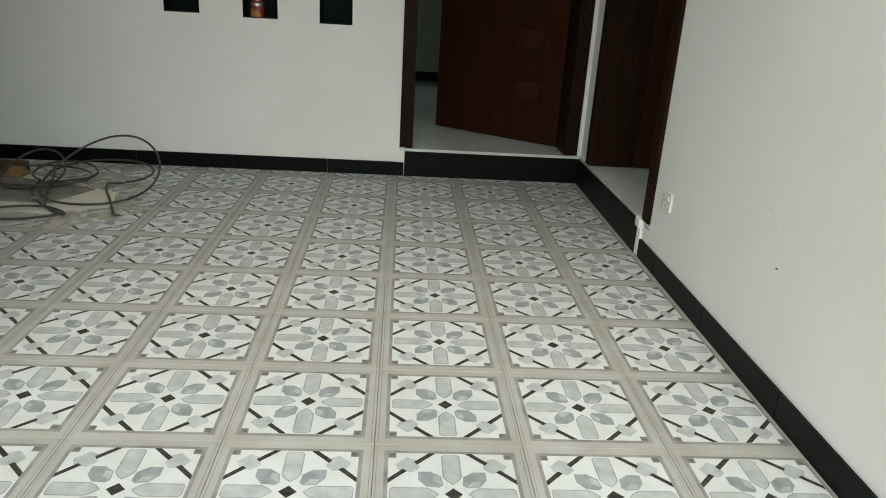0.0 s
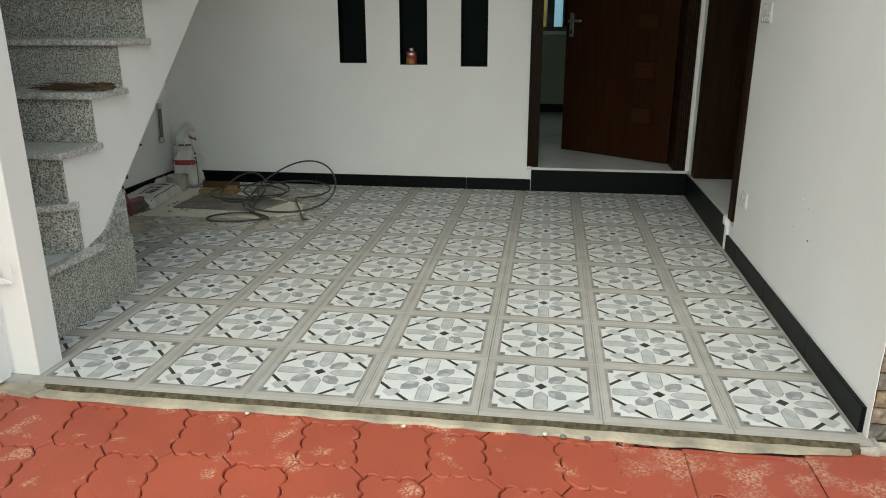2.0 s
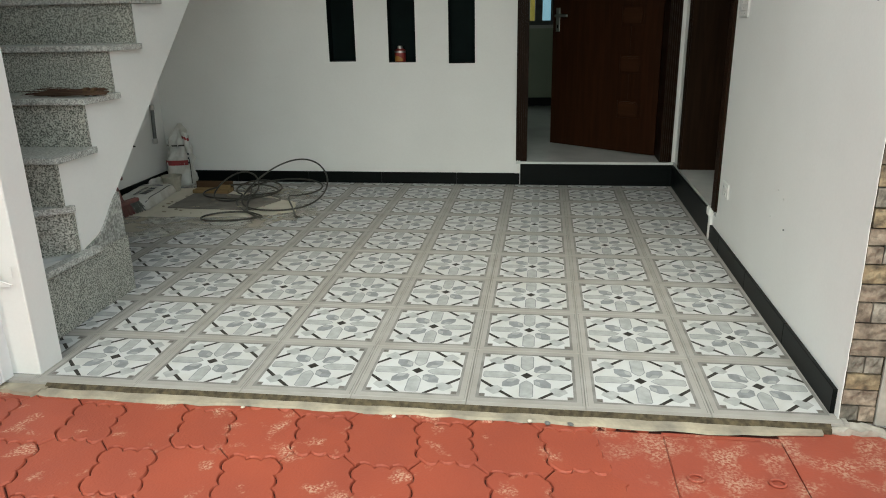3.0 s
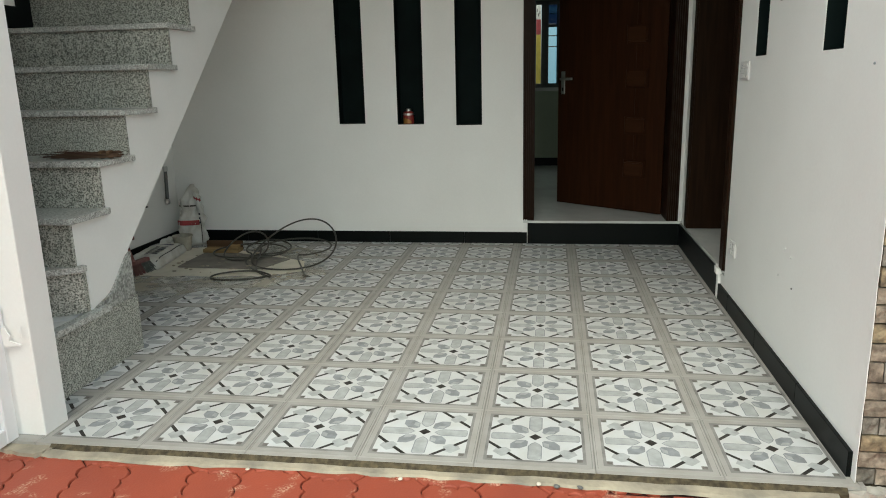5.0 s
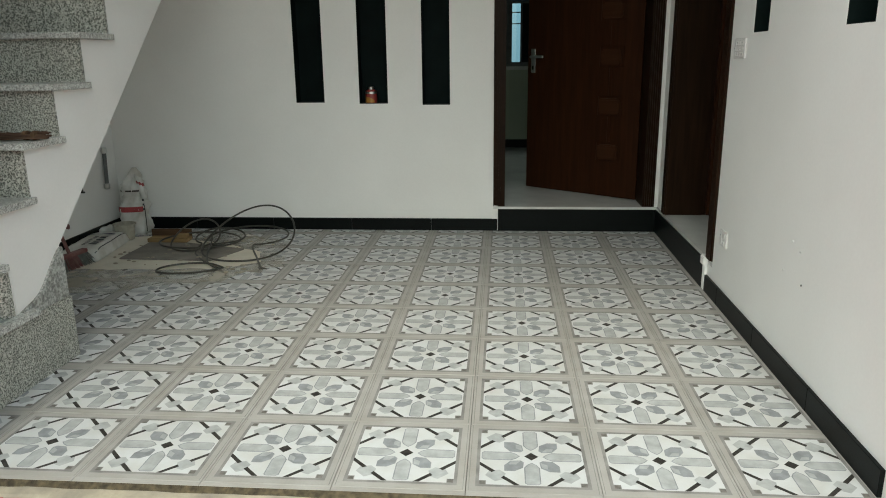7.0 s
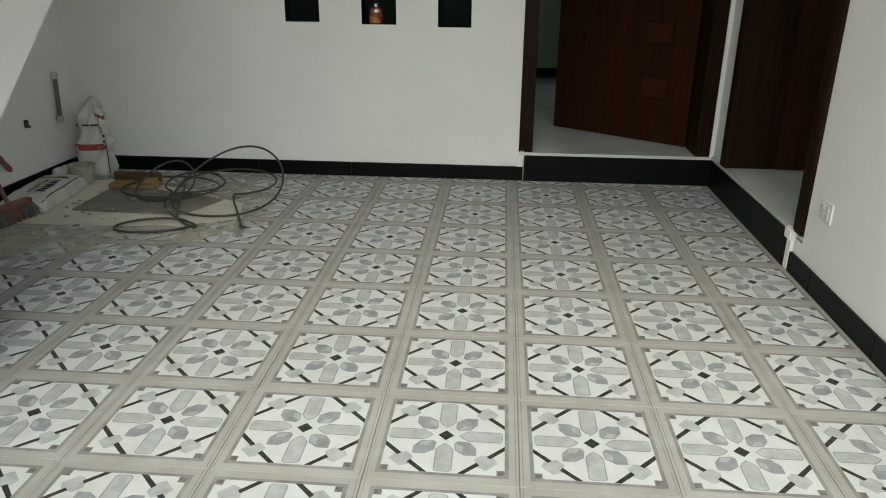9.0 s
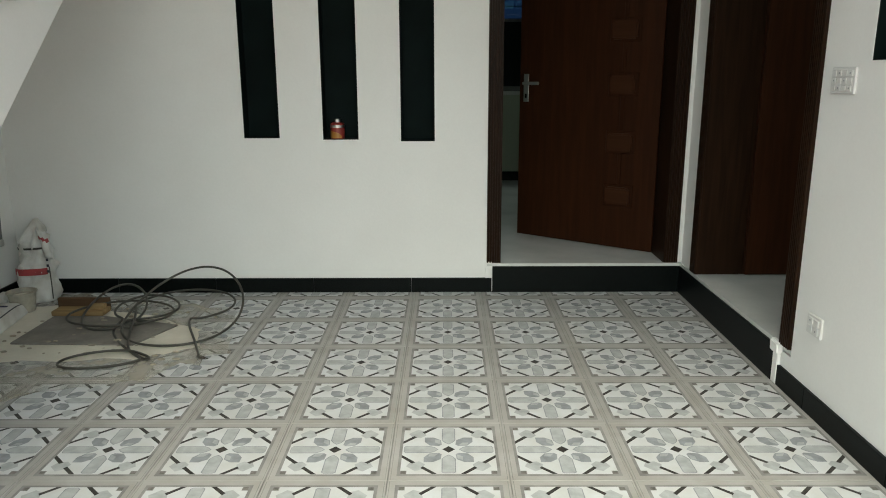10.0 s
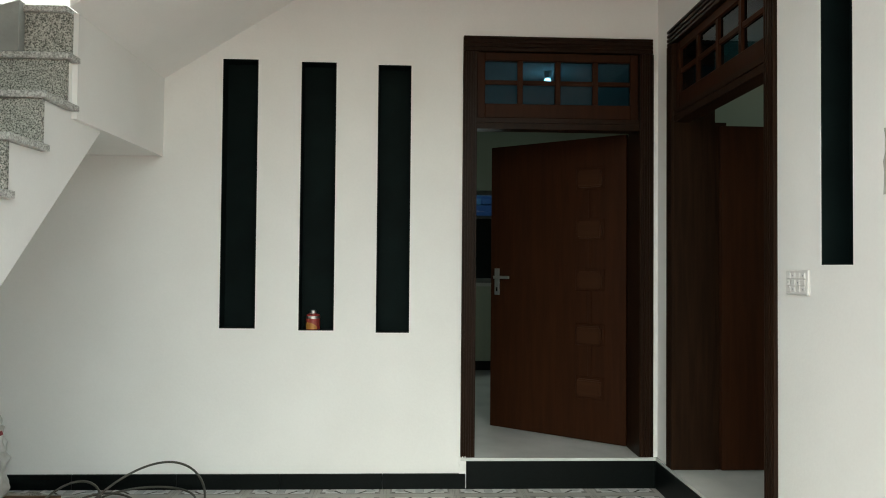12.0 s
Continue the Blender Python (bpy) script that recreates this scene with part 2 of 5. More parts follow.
M = dict(
    white=material("white_wall_paint", (0.87, 0.865, 0.84), 0.75, 0.05, 1.6, 0.12, 90, stain=(0.82, 0.812, 0.785)),
    # unseen ceilings, greyed below the wall white to cut bounced light
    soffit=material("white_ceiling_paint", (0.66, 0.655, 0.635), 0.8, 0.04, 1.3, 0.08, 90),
    niche=material("black_satin_paint", (0.0055, 0.0115, 0.011), 0.7, 0.2, 5, 0.1, 90, spec=0.08),
    green=material("pale_green_wall_paint", (0.48, 0.53, 0.42), 0.8, 0.05, 1.5, 0.08, 90),
    cutstone=material("plain_grey_stone", (0.36, 0.37, 0.345), 0.6, 0.12, 8, 0.2, 90),
    rawgrey=granite("grey_cement_slurry", (0.56, 0.57, 0.53), (0.30, 0.30, 0.285), 90, 0.8),
    black=granite("black_granite", (0.0055, 0.0085, 0.008), (0.002, 0.003, 0.003), 220, 0.42, 0.13),
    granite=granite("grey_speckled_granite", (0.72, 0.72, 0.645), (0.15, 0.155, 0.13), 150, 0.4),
    # tread copy of the granite, lightened because upward faces catch more light
    granite_lit=granite("grey_granite_tread", (0.80, 0.81, 0.77), (0.40, 0.405, 0.38), 150, 0.3),
    marble=material("white_marble_tile", (0.72, 0.73, 0.70), 0.16, 0.06, 3.0, 0.0, 60, stain=(0.58, 0.59, 0.57)),
    wood=wood("dark_teak_varnish", (0.025, 0.0125, 0.0068), (0.0145, 0.0076, 0.0043), 0.36),
    # teak lightened for the raised blocks, whose relief hardly shows in even light
    leafblock=wood("red_teak_block", (0.048, 0.0195, 0.0090), (0.037, 0.0150, 0.0070), 0.42, 0),
    leaf=wood("red_teak_varnish", (0.036, 0.0132, 0.0055), (0.025, 0.0092, 0.0040)),
    cement=material("raw_cement", (0.47, 0.42, 0.32), 0.9, 0.25, 9, 0.7, 60, stain=(0.25, 0.23, 0.19)),
    paste=material("pale_grey_cement", (0.52, 0.50, 0.45), 0.9, 0.2, 12, 0.6, 60, stain=(0.36, 0.34, 0.30)),
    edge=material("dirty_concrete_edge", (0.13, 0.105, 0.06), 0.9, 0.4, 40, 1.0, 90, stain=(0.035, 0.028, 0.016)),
    red=scuffed("red_oxide_paver", (0.37, 0.078, 0.040), (0.32, 0.068, 0.038), (0.55, 0.34, 0.24), 0.61, 0.69),
    redjoint=material("paver_joint_sand", (0.10, 0.024, 0.016), 0.9, 0.2, 9, 0.5, 90),
    yard=material("dusty_concrete_yard", (0.27, 0.255, 0.23), 0.9, 0.2, 1.5, 0.4, 40, stain=(0.19, 0.18, 0.16)),
    gate=material("white_gate_enamel", (0.82, 0.83, 0.84), 0.35, 0.03, 3, 0.03, 60),
    plastic=material("white_switch_plastic", (0.70, 0.69, 0.67), 0.35, 0.02, 5, 0.0, 60),
    chrome=material("brushed_chrome", (0.62, 0.62, 0.60), 0.28, 0.05, 20, 0.0, 60, metal=1.0),
    t_base=material("tile_band_grey_beige", (0.43, 0.422, 0.405), 0.55, 0.14, 7.0, 0.12, 140, per_object=0.05, stain=(0.37, 0.357, 0.328), spec=0.15),
    t_ring=material("tile_print_grey", (0.33, 0.325, 0.315), 0.55, 0.18, 14, 0.1, 140, per_object=0.05, spec=0.15),
    t_white=material("tile_print_white", (0.64, 0.66, 0.675), 0.5, 0.08, 9.0, 0.05, 140, per_object=0.03, stain=(0.57, 0.58, 0.565), spec=0.2),
    t_pale=material("tile_print_pale_blue_grey", (0.49, 0.51, 0.515), 0.55, 0.12, 25, 0.04, 140, per_object=0.05, spec=0.15),
    t_mid=material("tile_print_mid_grey", (0.34, 0.36, 0.38), 0.55, 0.15, 25, 0.04, 140, per_object=0.05, spec=0.15),
    t_soft=material("tile_print_soft_grey", (0.46, 0.48, 0.49), 0.55, 0.12, 25, 0.04, 140, per_object=0.05, spec=0.15),
    t_corner=material("tile_print_corner_grey", (0.24, 0.23, 0.21), 0.55, 0.25, 60, 0.04, 140, spec=0.15),
    t_dark=material("tile_print_dark", (0.066, 0.062, 0.056), 0.55, 0.30, 60, 0.04, 140, spec=0.15),
    grout=material("grey_grout", (0.36, 0.345, 0.315), 0.9, 0.35, 7, 0.4, 150),
    redworn=scuffed("worn_red_coating", (0.35, 0.075, 0.042), (0.30, 0.068, 0.042), (0.47, 0.28, 0.20), 0.47, 0.62),
    stone=material("tan_split_stone", (0.50, 0.40, 0.25), 0.9, 0.55, 34, 1.0, 90, per_object=0.30, stain=(0.12, 0.095, 0.068)),
    stone2=material("grey_split_stone", (0.40, 0.37, 0.315), 0.9, 0.55, 34, 1.0, 90, per_object=0.35, stain=(0.10, 0.092, 0.076)),
    stone3=material("pinkish_split_stone", (0.50, 0.42, 0.33), 0.9, 0.5, 34, 1.0, 90, per_object=0.25, stain=(0.16, 0.128, 0.10)),
    brickdust=material("raw_brick_and_mortar", (0.25, 0.19, 0.14), 0.95, 0.3, 22, 0.8, 60, stain=(0.09, 0.065, 0.05)),
    cable=material("dirty_black_rubber", (0.028, 0.028, 0.022), 0.5, 0.3, 12, 0.2, 80, stain=(0.075, 0.07, 0.055)),
    dust=material("pale_cement_dust", (0.74, 0.70, 0.60), 0.95, 0.10, 6, 0.4, 80, stain=(0.62, 0.585, 0.49)),
    film=dust_film("thin_cement_film", (0.70, 0.66, 0.56)),
    board=material("dirty_plywood", (0.17, 0.155, 0.135), 0.85, 0.25, 8, 0.4, 60, stain=(0.26, 0.24, 0.21)),
    rawwood=wood("raw_pine", (0.34, 0.235, 0.115), (0.20, 0.135, 0.065), 0.75, 0),
    rawwood2=wood("brown_raw_wood", (0.13, 0.085, 0.05), (0.075, 0.045, 0.026), 0.75, 0),
    sticks=wood("dry_brown_sticks", (0.12, 0.075, 0.05), (0.05, 0.03, 0.022), 0.8, 0),
    sack=material("white_woven_plastic", (0.78, 0.78, 0.75), 0.6, 0.10, 9, 0.5, 220, stain=(0.55, 0.53, 0.48)),
    sackred=material("faded_red_print", (0.42, 0.06, 0.065), 0.6, 0.18, 14, 0.2, 120),
    brushred=material("dusty_red_plastic", (0.20, 0.05, 0.05), 0.7, 0.25, 14, 0.2, 120, stain=(0.26, 0.16, 0.14)),
    inkblue=material("dark_blue_print", (0.035, 0.03, 0.11), 0.6, 0.2, 14, 0.1, 120),
    inkdark=material("black_print", (0.05, 0.05, 0.065), 0.6, 0.2, 14, 0.1, 120),
    pot=material("cement_splashed_cream_plastic", (0.48, 0.45, 0.36), 0.6, 0.2, 22, 0.3, 80, stain=(0.34, 0.32, 0.27)),
    bristle=material("grey_green_bristle", (0.20, 0.22, 0.20), 0.7, 0.2, 30, 0.1, 120),
    pvc=material("grey_plastic", (0.16, 0.165, 0.16), 0.5, 0.15, 14, 0.1, 80),
    canred=material("red_printed_tin", (0.26, 0.035, 0.03), 0.32, 0.08, 20, 0.0, 80),
    canyellow=material("yellow_printed_tin", (0.42, 0.20, 0.04), 0.32, 0.08, 20, 0.0, 80),
    yellow=material("yellow_sheet", (0.60, 0.45, 0.08), 0.9, 0.12, 14, 0.2, 200),
    lamplit=lit("lit_lamp_globe", (0.85, 0.93, 1.0), 10.0),
    shade=material("dark_drawn_blind", (0.012, 0.017, 0.016), 0.6, 0.1, 5, 0.05, 90, spec=0.1),
    blueglass=glass_pane("blue_tinted_glass", (0.0018, 0.0042, 0.012)),
    paleglass=glass_pane("pale_blue_glass", (0.10, 0.17, 0.22)),
    darkglass=glass_pane("tinted_transom_glass", (0.06, 0.17, 0.25), 0.0, 1.3),
)


# ---- building blocks ----
def box(bm, x0, y0, z0, x1, y1, z1):
    v = [bm.verts.new((x, y, z)) for z in (z0, z1) for y in (y0, y1) for x in (x0, x1)]
    for f in ((0, 2, 3, 1), (4, 5, 7, 6), (0, 1, 5, 4), (2, 6, 7, 3), (0, 4, 6, 2), (1, 3, 7, 5)):
        bm.faces.new([v[i] for i in f])


def prism(bm, pts, axis, a, b):
    """Extrude an outline of (u, v) along an axis from a to b. axis 0: (y, z); 1: (x, z); 2: (x, y)."""
    def at(u, v, w):
        return ((w, u, v), (u, w, v), (u, v, w))[axis]
    lo, hi = [bm.verts.new(at(u, v, a)) for u, v in pts], [bm.verts.new(at(u, v, b)) for u, v in pts]
    n = len(pts)
    bm.faces.new(lo)
    bm.faces.new(hi[::-1])
    for i in range(n):
        bm.faces.new((lo[i], hi[i], hi[(i + 1) % n], lo[(i + 1) % n]))


def mesh_of(bm, name, mats, bevel=0.0):
    if bevel:
        bmesh.ops.bevel(bm, geom=bm.edges[:], offset=bevel, segments=1, affect="EDGES", clamp_overlap=True)
    bmesh.ops.recalc_face_normals(bm, faces=bm.faces)
    me = bpy.data.meshes.new(name)
    bm.to_mesh(me)
    bm.free()
    for m in (mats if isinstance(mats, (list, tuple)) else [mats]):
        me.materials.append(m)
    return me


def part(name, bm, mat, parent=None, label="", bevel=0.0, smooth=False):
    me = mesh_of(bm, name, mat, bevel)
    if smooth:
        me.shade_smooth()
    ob = new(name, me)
    if parent:
        ob.parent = parent
    if label:
        tagged(ob, label)
    return ob


def boxes(*rows):
    bm = bmesh.new()
    for r in rows:
        box(bm, *r)
    return bm


def empty(name, at=(0, 0, 0), label="", category="", group="", kind=""):
    ob = new(name)
    ob.empty_display_size = 0.1
    ob.matrix_world = at if isinstance(at, Matrix) else Matrix.Translation(at)
    return tagged(ob, label, category, group, kind)


def wall_boxes(bm, plane, a0, a1, z0, z1, front, back, holes):
    """A wall along x (plane 'y') or y (plane 'x') with rectangular holes (a0, a1, z0, z1, depth or None for right through)."""
    us = sorted({a0, a1, *[h[0] for h in holes], *[h[1] for h in holes]})
    zs = sorted({z0, z1, *[h[2] for h in holes], *[h[3] for h in holes]})
    for u, u2 in zip(us, us[1:]):
        for z, z2 in zip(zs, zs[1:]):
            f = front
            cu, cz = (u + u2) / 2, (z + z2) / 2
            skip = False
            for h in holes:
                if h[0] < cu < h[1] and h[2] < cz < h[3]:
                    if h[4] is None:
                        skip = True
                    else:
                        f = front + h[4] * (1 if back > front else -1)
            if skip:
                continue
            lo, hi = min(f, back), max(f, back)
            if plane == "y":
                box(bm, u, lo, z, u2, hi, z2)
            else:
                box(bm, lo, u, z, hi, u2, z2)


T = 0.41                    # floor tile pitch
YB, XR, XL, XLS = 3.205, 1.042, -3.075, -2.97   # faces of the back, right and left walls
CEIL, RED, STEP = 3.10, -0.025, 0.185
NICHES_BACK = [(-1.622, -1.410, 0.957, 2.585), (-1.150, -0.939, 0.947, 2.576), (-0.685, -0.484, 0.936, 2.567)]
NICHES_RIGHT = [(1.201, 1.397, 1.358, 2.575), (0.263, 0.464, 1.353, 2.575)]
BACK_DOOR = (-0.167, 1.010, STEP, 2.752)
RIGHT_DOOR = (1.716, 3.002, STEP, 2.735)

# ---- structure ----
bm = bmesh.new()
wall_boxes(bm, "y", XL - 0.23, XR + 0.001, -0.3, 5.2, YB, YB + 0.23, [(BACK_DOOR[0], BACK_DOOR[1], STEP - 0.03, BACK_DOOR[3], None)] + [(*n, 0.11) for n in NICHES_BACK])
tagged(part("wall_back", bm, M["white"]), "white painted plaster wall with three black niches", "wall", kind="structure")
bm = bmesh.new()
PATCH = (0.674, 1.036, 1.580, 1.790)
wall_boxes(bm, "x", -0.165, YB + 0.23, -0.3, CEIL, XR, XR + 0.23, [(RIGHT_DOOR[0], RIGHT_DOOR[1], STEP - 0.03, RIGHT_DOOR[3], None), (*PATCH, 0.07)] + [(*n, 0.11) for n in NICHES_RIGHT])
tagged(part("wall_right", bm, M["white"]), "white painted plaster wall with black niches", "wall", kind="structure")
bm = boxes((XL - 0.23, -0.19, -0.3, XL, YB, 5.2))
tagged(part("wall_left", bm, M["white"]), "white painted plaster wall beside the stairs", "wall", kind="structure")
bm = boxes((XL, -0.172, -0.3, -1.843, -0.038, CEIL))
tagged(part("wall_front", bm, M["white"], bevel=0.004), "white painted front pier", "wall", kind="structure")
# unseen slabs; their height and the stairwell roof hold back sky light
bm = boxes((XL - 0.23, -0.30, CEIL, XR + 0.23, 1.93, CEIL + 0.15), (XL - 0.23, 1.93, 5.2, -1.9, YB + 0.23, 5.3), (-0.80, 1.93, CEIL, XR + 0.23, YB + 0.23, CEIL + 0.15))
tagged(part("ceiling", bm, M["soffit"]), "unseen concrete slab ceiling in greyed white paint", "ceiling", kind="structure")
bm = boxes((XL, -0.228, -0.3, XR, YB, -0.012))
floor = tagged(part("floor", bm, M["grout"]), "patterned ceramic tile floor of the porch", "floor", kind="structure")

# niche linings: black backs and reveals set in the recesses
def niche(wall, a, b, z0, z1, depth=0.11):
    t = 0.003
    e = empty("wall_niche", label="black painted vertical wall niche", category="niche", group="wall niches")
    rows = [("back_panel", (a, depth - t, z0, b, depth, z1)), ("reveal", (a, 0.002, z0, a + t, depth - t, z1)), ("reveal", (b - t, 0.002, z0, b, depth - t, z1)), ("reveal", (a + t, 0.002, z1 - t, b - t, depth - t, z1)), ("sill", (a + t, 0.002, z0, b - t, depth - t, z0 + t))]
    for nm, (x0, y0, q0, x1, y1, q1) in rows:
        if wall == "back":
            bm = boxes((x0, YB + y0, q0, x1, YB + y1, q1))
        else:
            bm = boxes((XR + y0, x0, q0, XR + y1, x1, q1))
        part(nm, bm, M["niche"], e)


for n in NICHES_BACK:
    niche("back", *n)
for n in NICHES_RIGHT:
    niche("right", *n)

# skirting and steps in black granite
def skirting(name, rows, label):
    e = empty(name, label=label, category="skirting", kind="structure")
    for r in rows:
        part("skirting_slab", boxes(r), M["black"], e, bevel=0.0015)


H = 0.091
skirting("baseboard_back", [(a + 0.001, YB - 0.015, 0.0, min(a + 0.61, -0.135) - 0.001, YB, H) for a in (XL, XL + 0.61, XL + 1.22, XL + 1.83, XL + 2.44) if a < -0.135], "polished black granite skirting on the back wall")
skirting("baseboard_right", [(XR - 0.015, a + 0.001, 0.0, XR, b - 0.001, H) for a, b in ((-0.165, 0.37), (0.37, 0.98), (0.98, 1.55), (1.55, 1.797))], "polished black granite skirting on the right wall")
skirting("baseboard_left", [(XL, a + 0.001, 0.0, XL + 0.015, b - 0.001, H) for a, b in ((0.75, 1.36), (1.36, 1.97), (1.97, 2.58), (2.58, YB - 0.015))], "dusty black granite skirting on the left wall")
skirting("door_step", [(-0.13, YB - 0.018, 0.0, XR - 0.018, YB, STEP - 0.018), (XR - 0.018, 1.845, 0.0, XR, YB, STEP - 0.018)], "black granite step facing below the doors")
bm2 = boxes((XR - 0.017, 1.797, 0.0, XR, 1.843, STEP - 0.045))
bm3 = boxes((XR - 0.028, 1.785, STEP - 0.05, XR + 0.004, 1.86, STEP + 0.006))
for v in bm3.verts:
    v.co += Vector((0, 0.012 * noise.noise(v.co * 31), 0.012 * noise.noise(v.co * 17)))
bmesh.ops.bevel(bm3, geom=bm3.edges[:], offset=0.008, segments=2, affect="EDGES")
tagged(part("trim_step_lump", bm3, M["white"]), "rough lump of white plaster on the step end", "trim", kind="structure")
bm4 = boxes((-0.172, YB - 0.012, H + 0.002, -0.134, YB + 0.002, STEP + 0.001))
bmesh.ops.subdivide_edges(bm4, edges=bm4.edges[:], cuts=3, use_grid_fill=True)
for v in bm4.verts:
    v.co += Vector((0.010 * noise.noise(v.co * 37), 0.004 * noise.noise(v.co * 29), 0.012 * noise.noise(v.co * 23)))
tagged(part("trim_step_plaster", bm4, M["white"]), "ragged white plaster under the door frame", "trim", kind="structure")
tagged(part("trim_step_end", bm2, M["white"], bevel=0.003), "broken white plaster at the step end", "trim", kind="structure")

# rooms behind the two doors
bm = boxes((BACK_DOOR[0] + 0.002, YB - 0.014, STEP - 0.018, XR - 0.0005, YB + 0.23, STEP), (-1.6, YB + 0.23, STEP - 0.1, 3.0, 6.9, STEP), (XR - 0.014, RIGHT_DOOR[0] + 0.002, STEP - 0.018, XR + 0.23, RIGHT_DOOR[1] - 0.002, STEP), (XR - 0.014, RIGHT_DOOR[1] - 0.002, STEP - 0.018, XR, YB - 0.001, STEP), (XR + 0.23, 0.6, STEP - 0.1, 4.2, YB + 0.2, STEP))
tagged(part("floor_inside", bm, M["marble"]), "polished white marble-look floor tiles inside", "floor", kind="structure")
bm = bmesh.new()
wall_boxes(bm, "y", -1.6, 3.0, STEP, 3.0, 6.9, 7.05, [(-0.20, 0.85, 1.16, 2.2, None)])
box(bm, -1.75, YB + 0.23, STEP, -1.6, 7.05, 3.0)
box(bm, 3.0, YB + 0.23, STEP, 3.15, 7.05, 3.0)
box(bm, XR, YB + 0.2, STEP, 4.2, YB + 0.23, 3.0)
tagged(part("wall_inner_room", bm, M["green"]), "pale green painted walls of the inner room", "wall", kind="structure")
bm = bmesh.new()
wall_boxes(bm, "x", 0.6, YB + 0.2, STEP, 3.0, 4.2, 4.35, [(1.4, 2.4, 1.2, 2.2, None)])
box(bm, XR + 0.23, 0.5, STEP, 4.35, 0.6, 3.0)
tagged(part("wall_side_room", bm, M["green"]), "pale green painted walls of the side room", "wall", kind="structure")
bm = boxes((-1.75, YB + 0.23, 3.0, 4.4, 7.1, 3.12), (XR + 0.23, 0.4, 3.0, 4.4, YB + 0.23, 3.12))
tagged(part("ceiling_inside", bm, M["soffit"]), "unseen greyed ceiling of the rooms inside", "ceiling", kind="structure")
bm = boxes((-1.6, 6.885, STEP, 3.0, 6.9, STEP + 0.1))
tagged(part("baseboard_inside", bm, M["black"]), "black granite skirting in the inner room", "skirting", kind="structure")

# ---- stairs ----
def tread_z(k):
    return 0.309 + 0.2170 * (k - 1)


def tread_y(k):
    return {1: -0.03, 10: 2.010, 11: 2.045}.get(k, 0.300 + 0.2515 * (k - 3))


XS = -1.995                 # plaster side of the stairs
stairs = empty("staircase", (-2.4, 1.0, 0), "white plastered stairs with speckled grey granite treads and risers", "staircase")
stairs.matrix_world = Matrix.Identity(4)
TOP = tread_z(11) - 0.03
steps = []
for k in range(10, 2, -1):
    steps += [(tread_y(k + 1) + 0.045, tread_z(k) - 0.03), (tread_y(k) + 0.045, tread_z(k) - 0.03)]
steps += [(tread_y(3) + 0.045, tread_z(2) - 0.03), (0.41, tread_z(2) - 0.03), (0.41, tread_z(1) - 0.03), (-0.028, tread_z(1) - 0.03)]
pts = [(-0.028, 0.0), (0.735, 0.0), (0.735, 0.507), (2.40, 1.985), (YB, 1.99), (YB, TOP), (tread_y(11) + 0.045, TOP)] + steps
bm = bmesh.new()
prism(bm, pts, 0, XL, XS)
prism(bm, [(XS - 0.004, 0.395), (-2.49, 0.02), (-2.52, -0.016), (XLS, -0.016), (XLS, 0.41), (XS - 0.004, 0.41)], 2, tread_z(1) - 0.03, tread_z(2) - 0.03)
part("stair_body", bm, M["white"], stairs, "white plastered stair body with sloping soffit")
side = [(-0.03, tread_z(1)), (0.10, tread_z(1)), (0.10, tread_z(2))]
for k in range(3, 12):
    side += [(tread_y(k) + 0.044, tread_z(k - 1)), (tread_y(k) + 0.044, tread_z(k))]
side += [(YB - 0.001, tread_z(11)), (YB - 0.001, 5.19), (-0.03, 5.19)]
bm = bmesh.new()
prism(bm, side, 0, XL, XLS)
tagged(part("wall_stair_side", bm, M["white"]), "white plastered wall above the stairs", "wall", kind="structure")
for k in range(1, 12):
    z, y = tread_z(k), tread_y(k)
    back = {1: 0.49, 10: y + 0.10, 11: YB - 0.01}.get(k, y + 0.30)
    back_in = tread_y(k + 1) + 0.04 if k < 11 else YB - 0.01
    edge = {1: -1.950, 11: XS - 0.004}.get(k, -1.965)
    outline = [(XLS + 0.002, y), (edge, y), (edge, back), (XS + 0.002, back), (XS + 0.002, back_in), (XLS + 0.002, back_in)]
    if k == 11:
        outline = [(XLS + 0.002, y), (edge, y), (edge, back), (XLS + 0.002, back)]
    if k == 2:
        outline = [(XLS + 0.002, -0.026), (-2.50, -0.026), (-2.05, 0.285), (-1.965, 0.345), (-1.965, 0.375), (XS + 0.002, 0.375), (XS + 0.002, back_in), (XLS + 0.002, back_in)]
    bm = bmesh.new()
    prism(bm, outline, 2, z - 0.028, z)
    part("tread", bm, M["granite_lit"], stairs, "granite tread slab" if k == 1 else "", bevel=0.003)
    z0 = tread_z(k - 1) + 0.0005
    if k == 2:
        bm = bmesh.new()
        prism(bm, [(-1.988, 0.365), (-1.988, 0.392), (-2.49, 0.015), (-2.50, -0.024)], 2, z0, z - 0.0285)
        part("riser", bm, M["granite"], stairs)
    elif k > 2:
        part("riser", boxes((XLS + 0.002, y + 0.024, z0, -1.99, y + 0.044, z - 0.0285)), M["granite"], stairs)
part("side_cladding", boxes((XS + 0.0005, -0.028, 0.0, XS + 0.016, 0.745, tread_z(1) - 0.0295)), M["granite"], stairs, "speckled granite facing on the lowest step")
bm = bmesh.new()
curve = [(0.395 + 0.31 * q, 0.299 + 0.185 * q ** 1.7 + 0.008 * math.sin(9 * q)) for q in [i / 8 for i in range(9)]]
prism(bm, [(0.385, tread_z(1) - 0.029), *curve, (0.727, 0.50), (0.735, 0.50), (0.735, tread_z(1) - 0.029)], 0, XS + 0.0005, XS + 0.013)
part("side_cladding", bm, M["rawgrey"], stairs, "unfinished grey cement patch beside the lowest step")
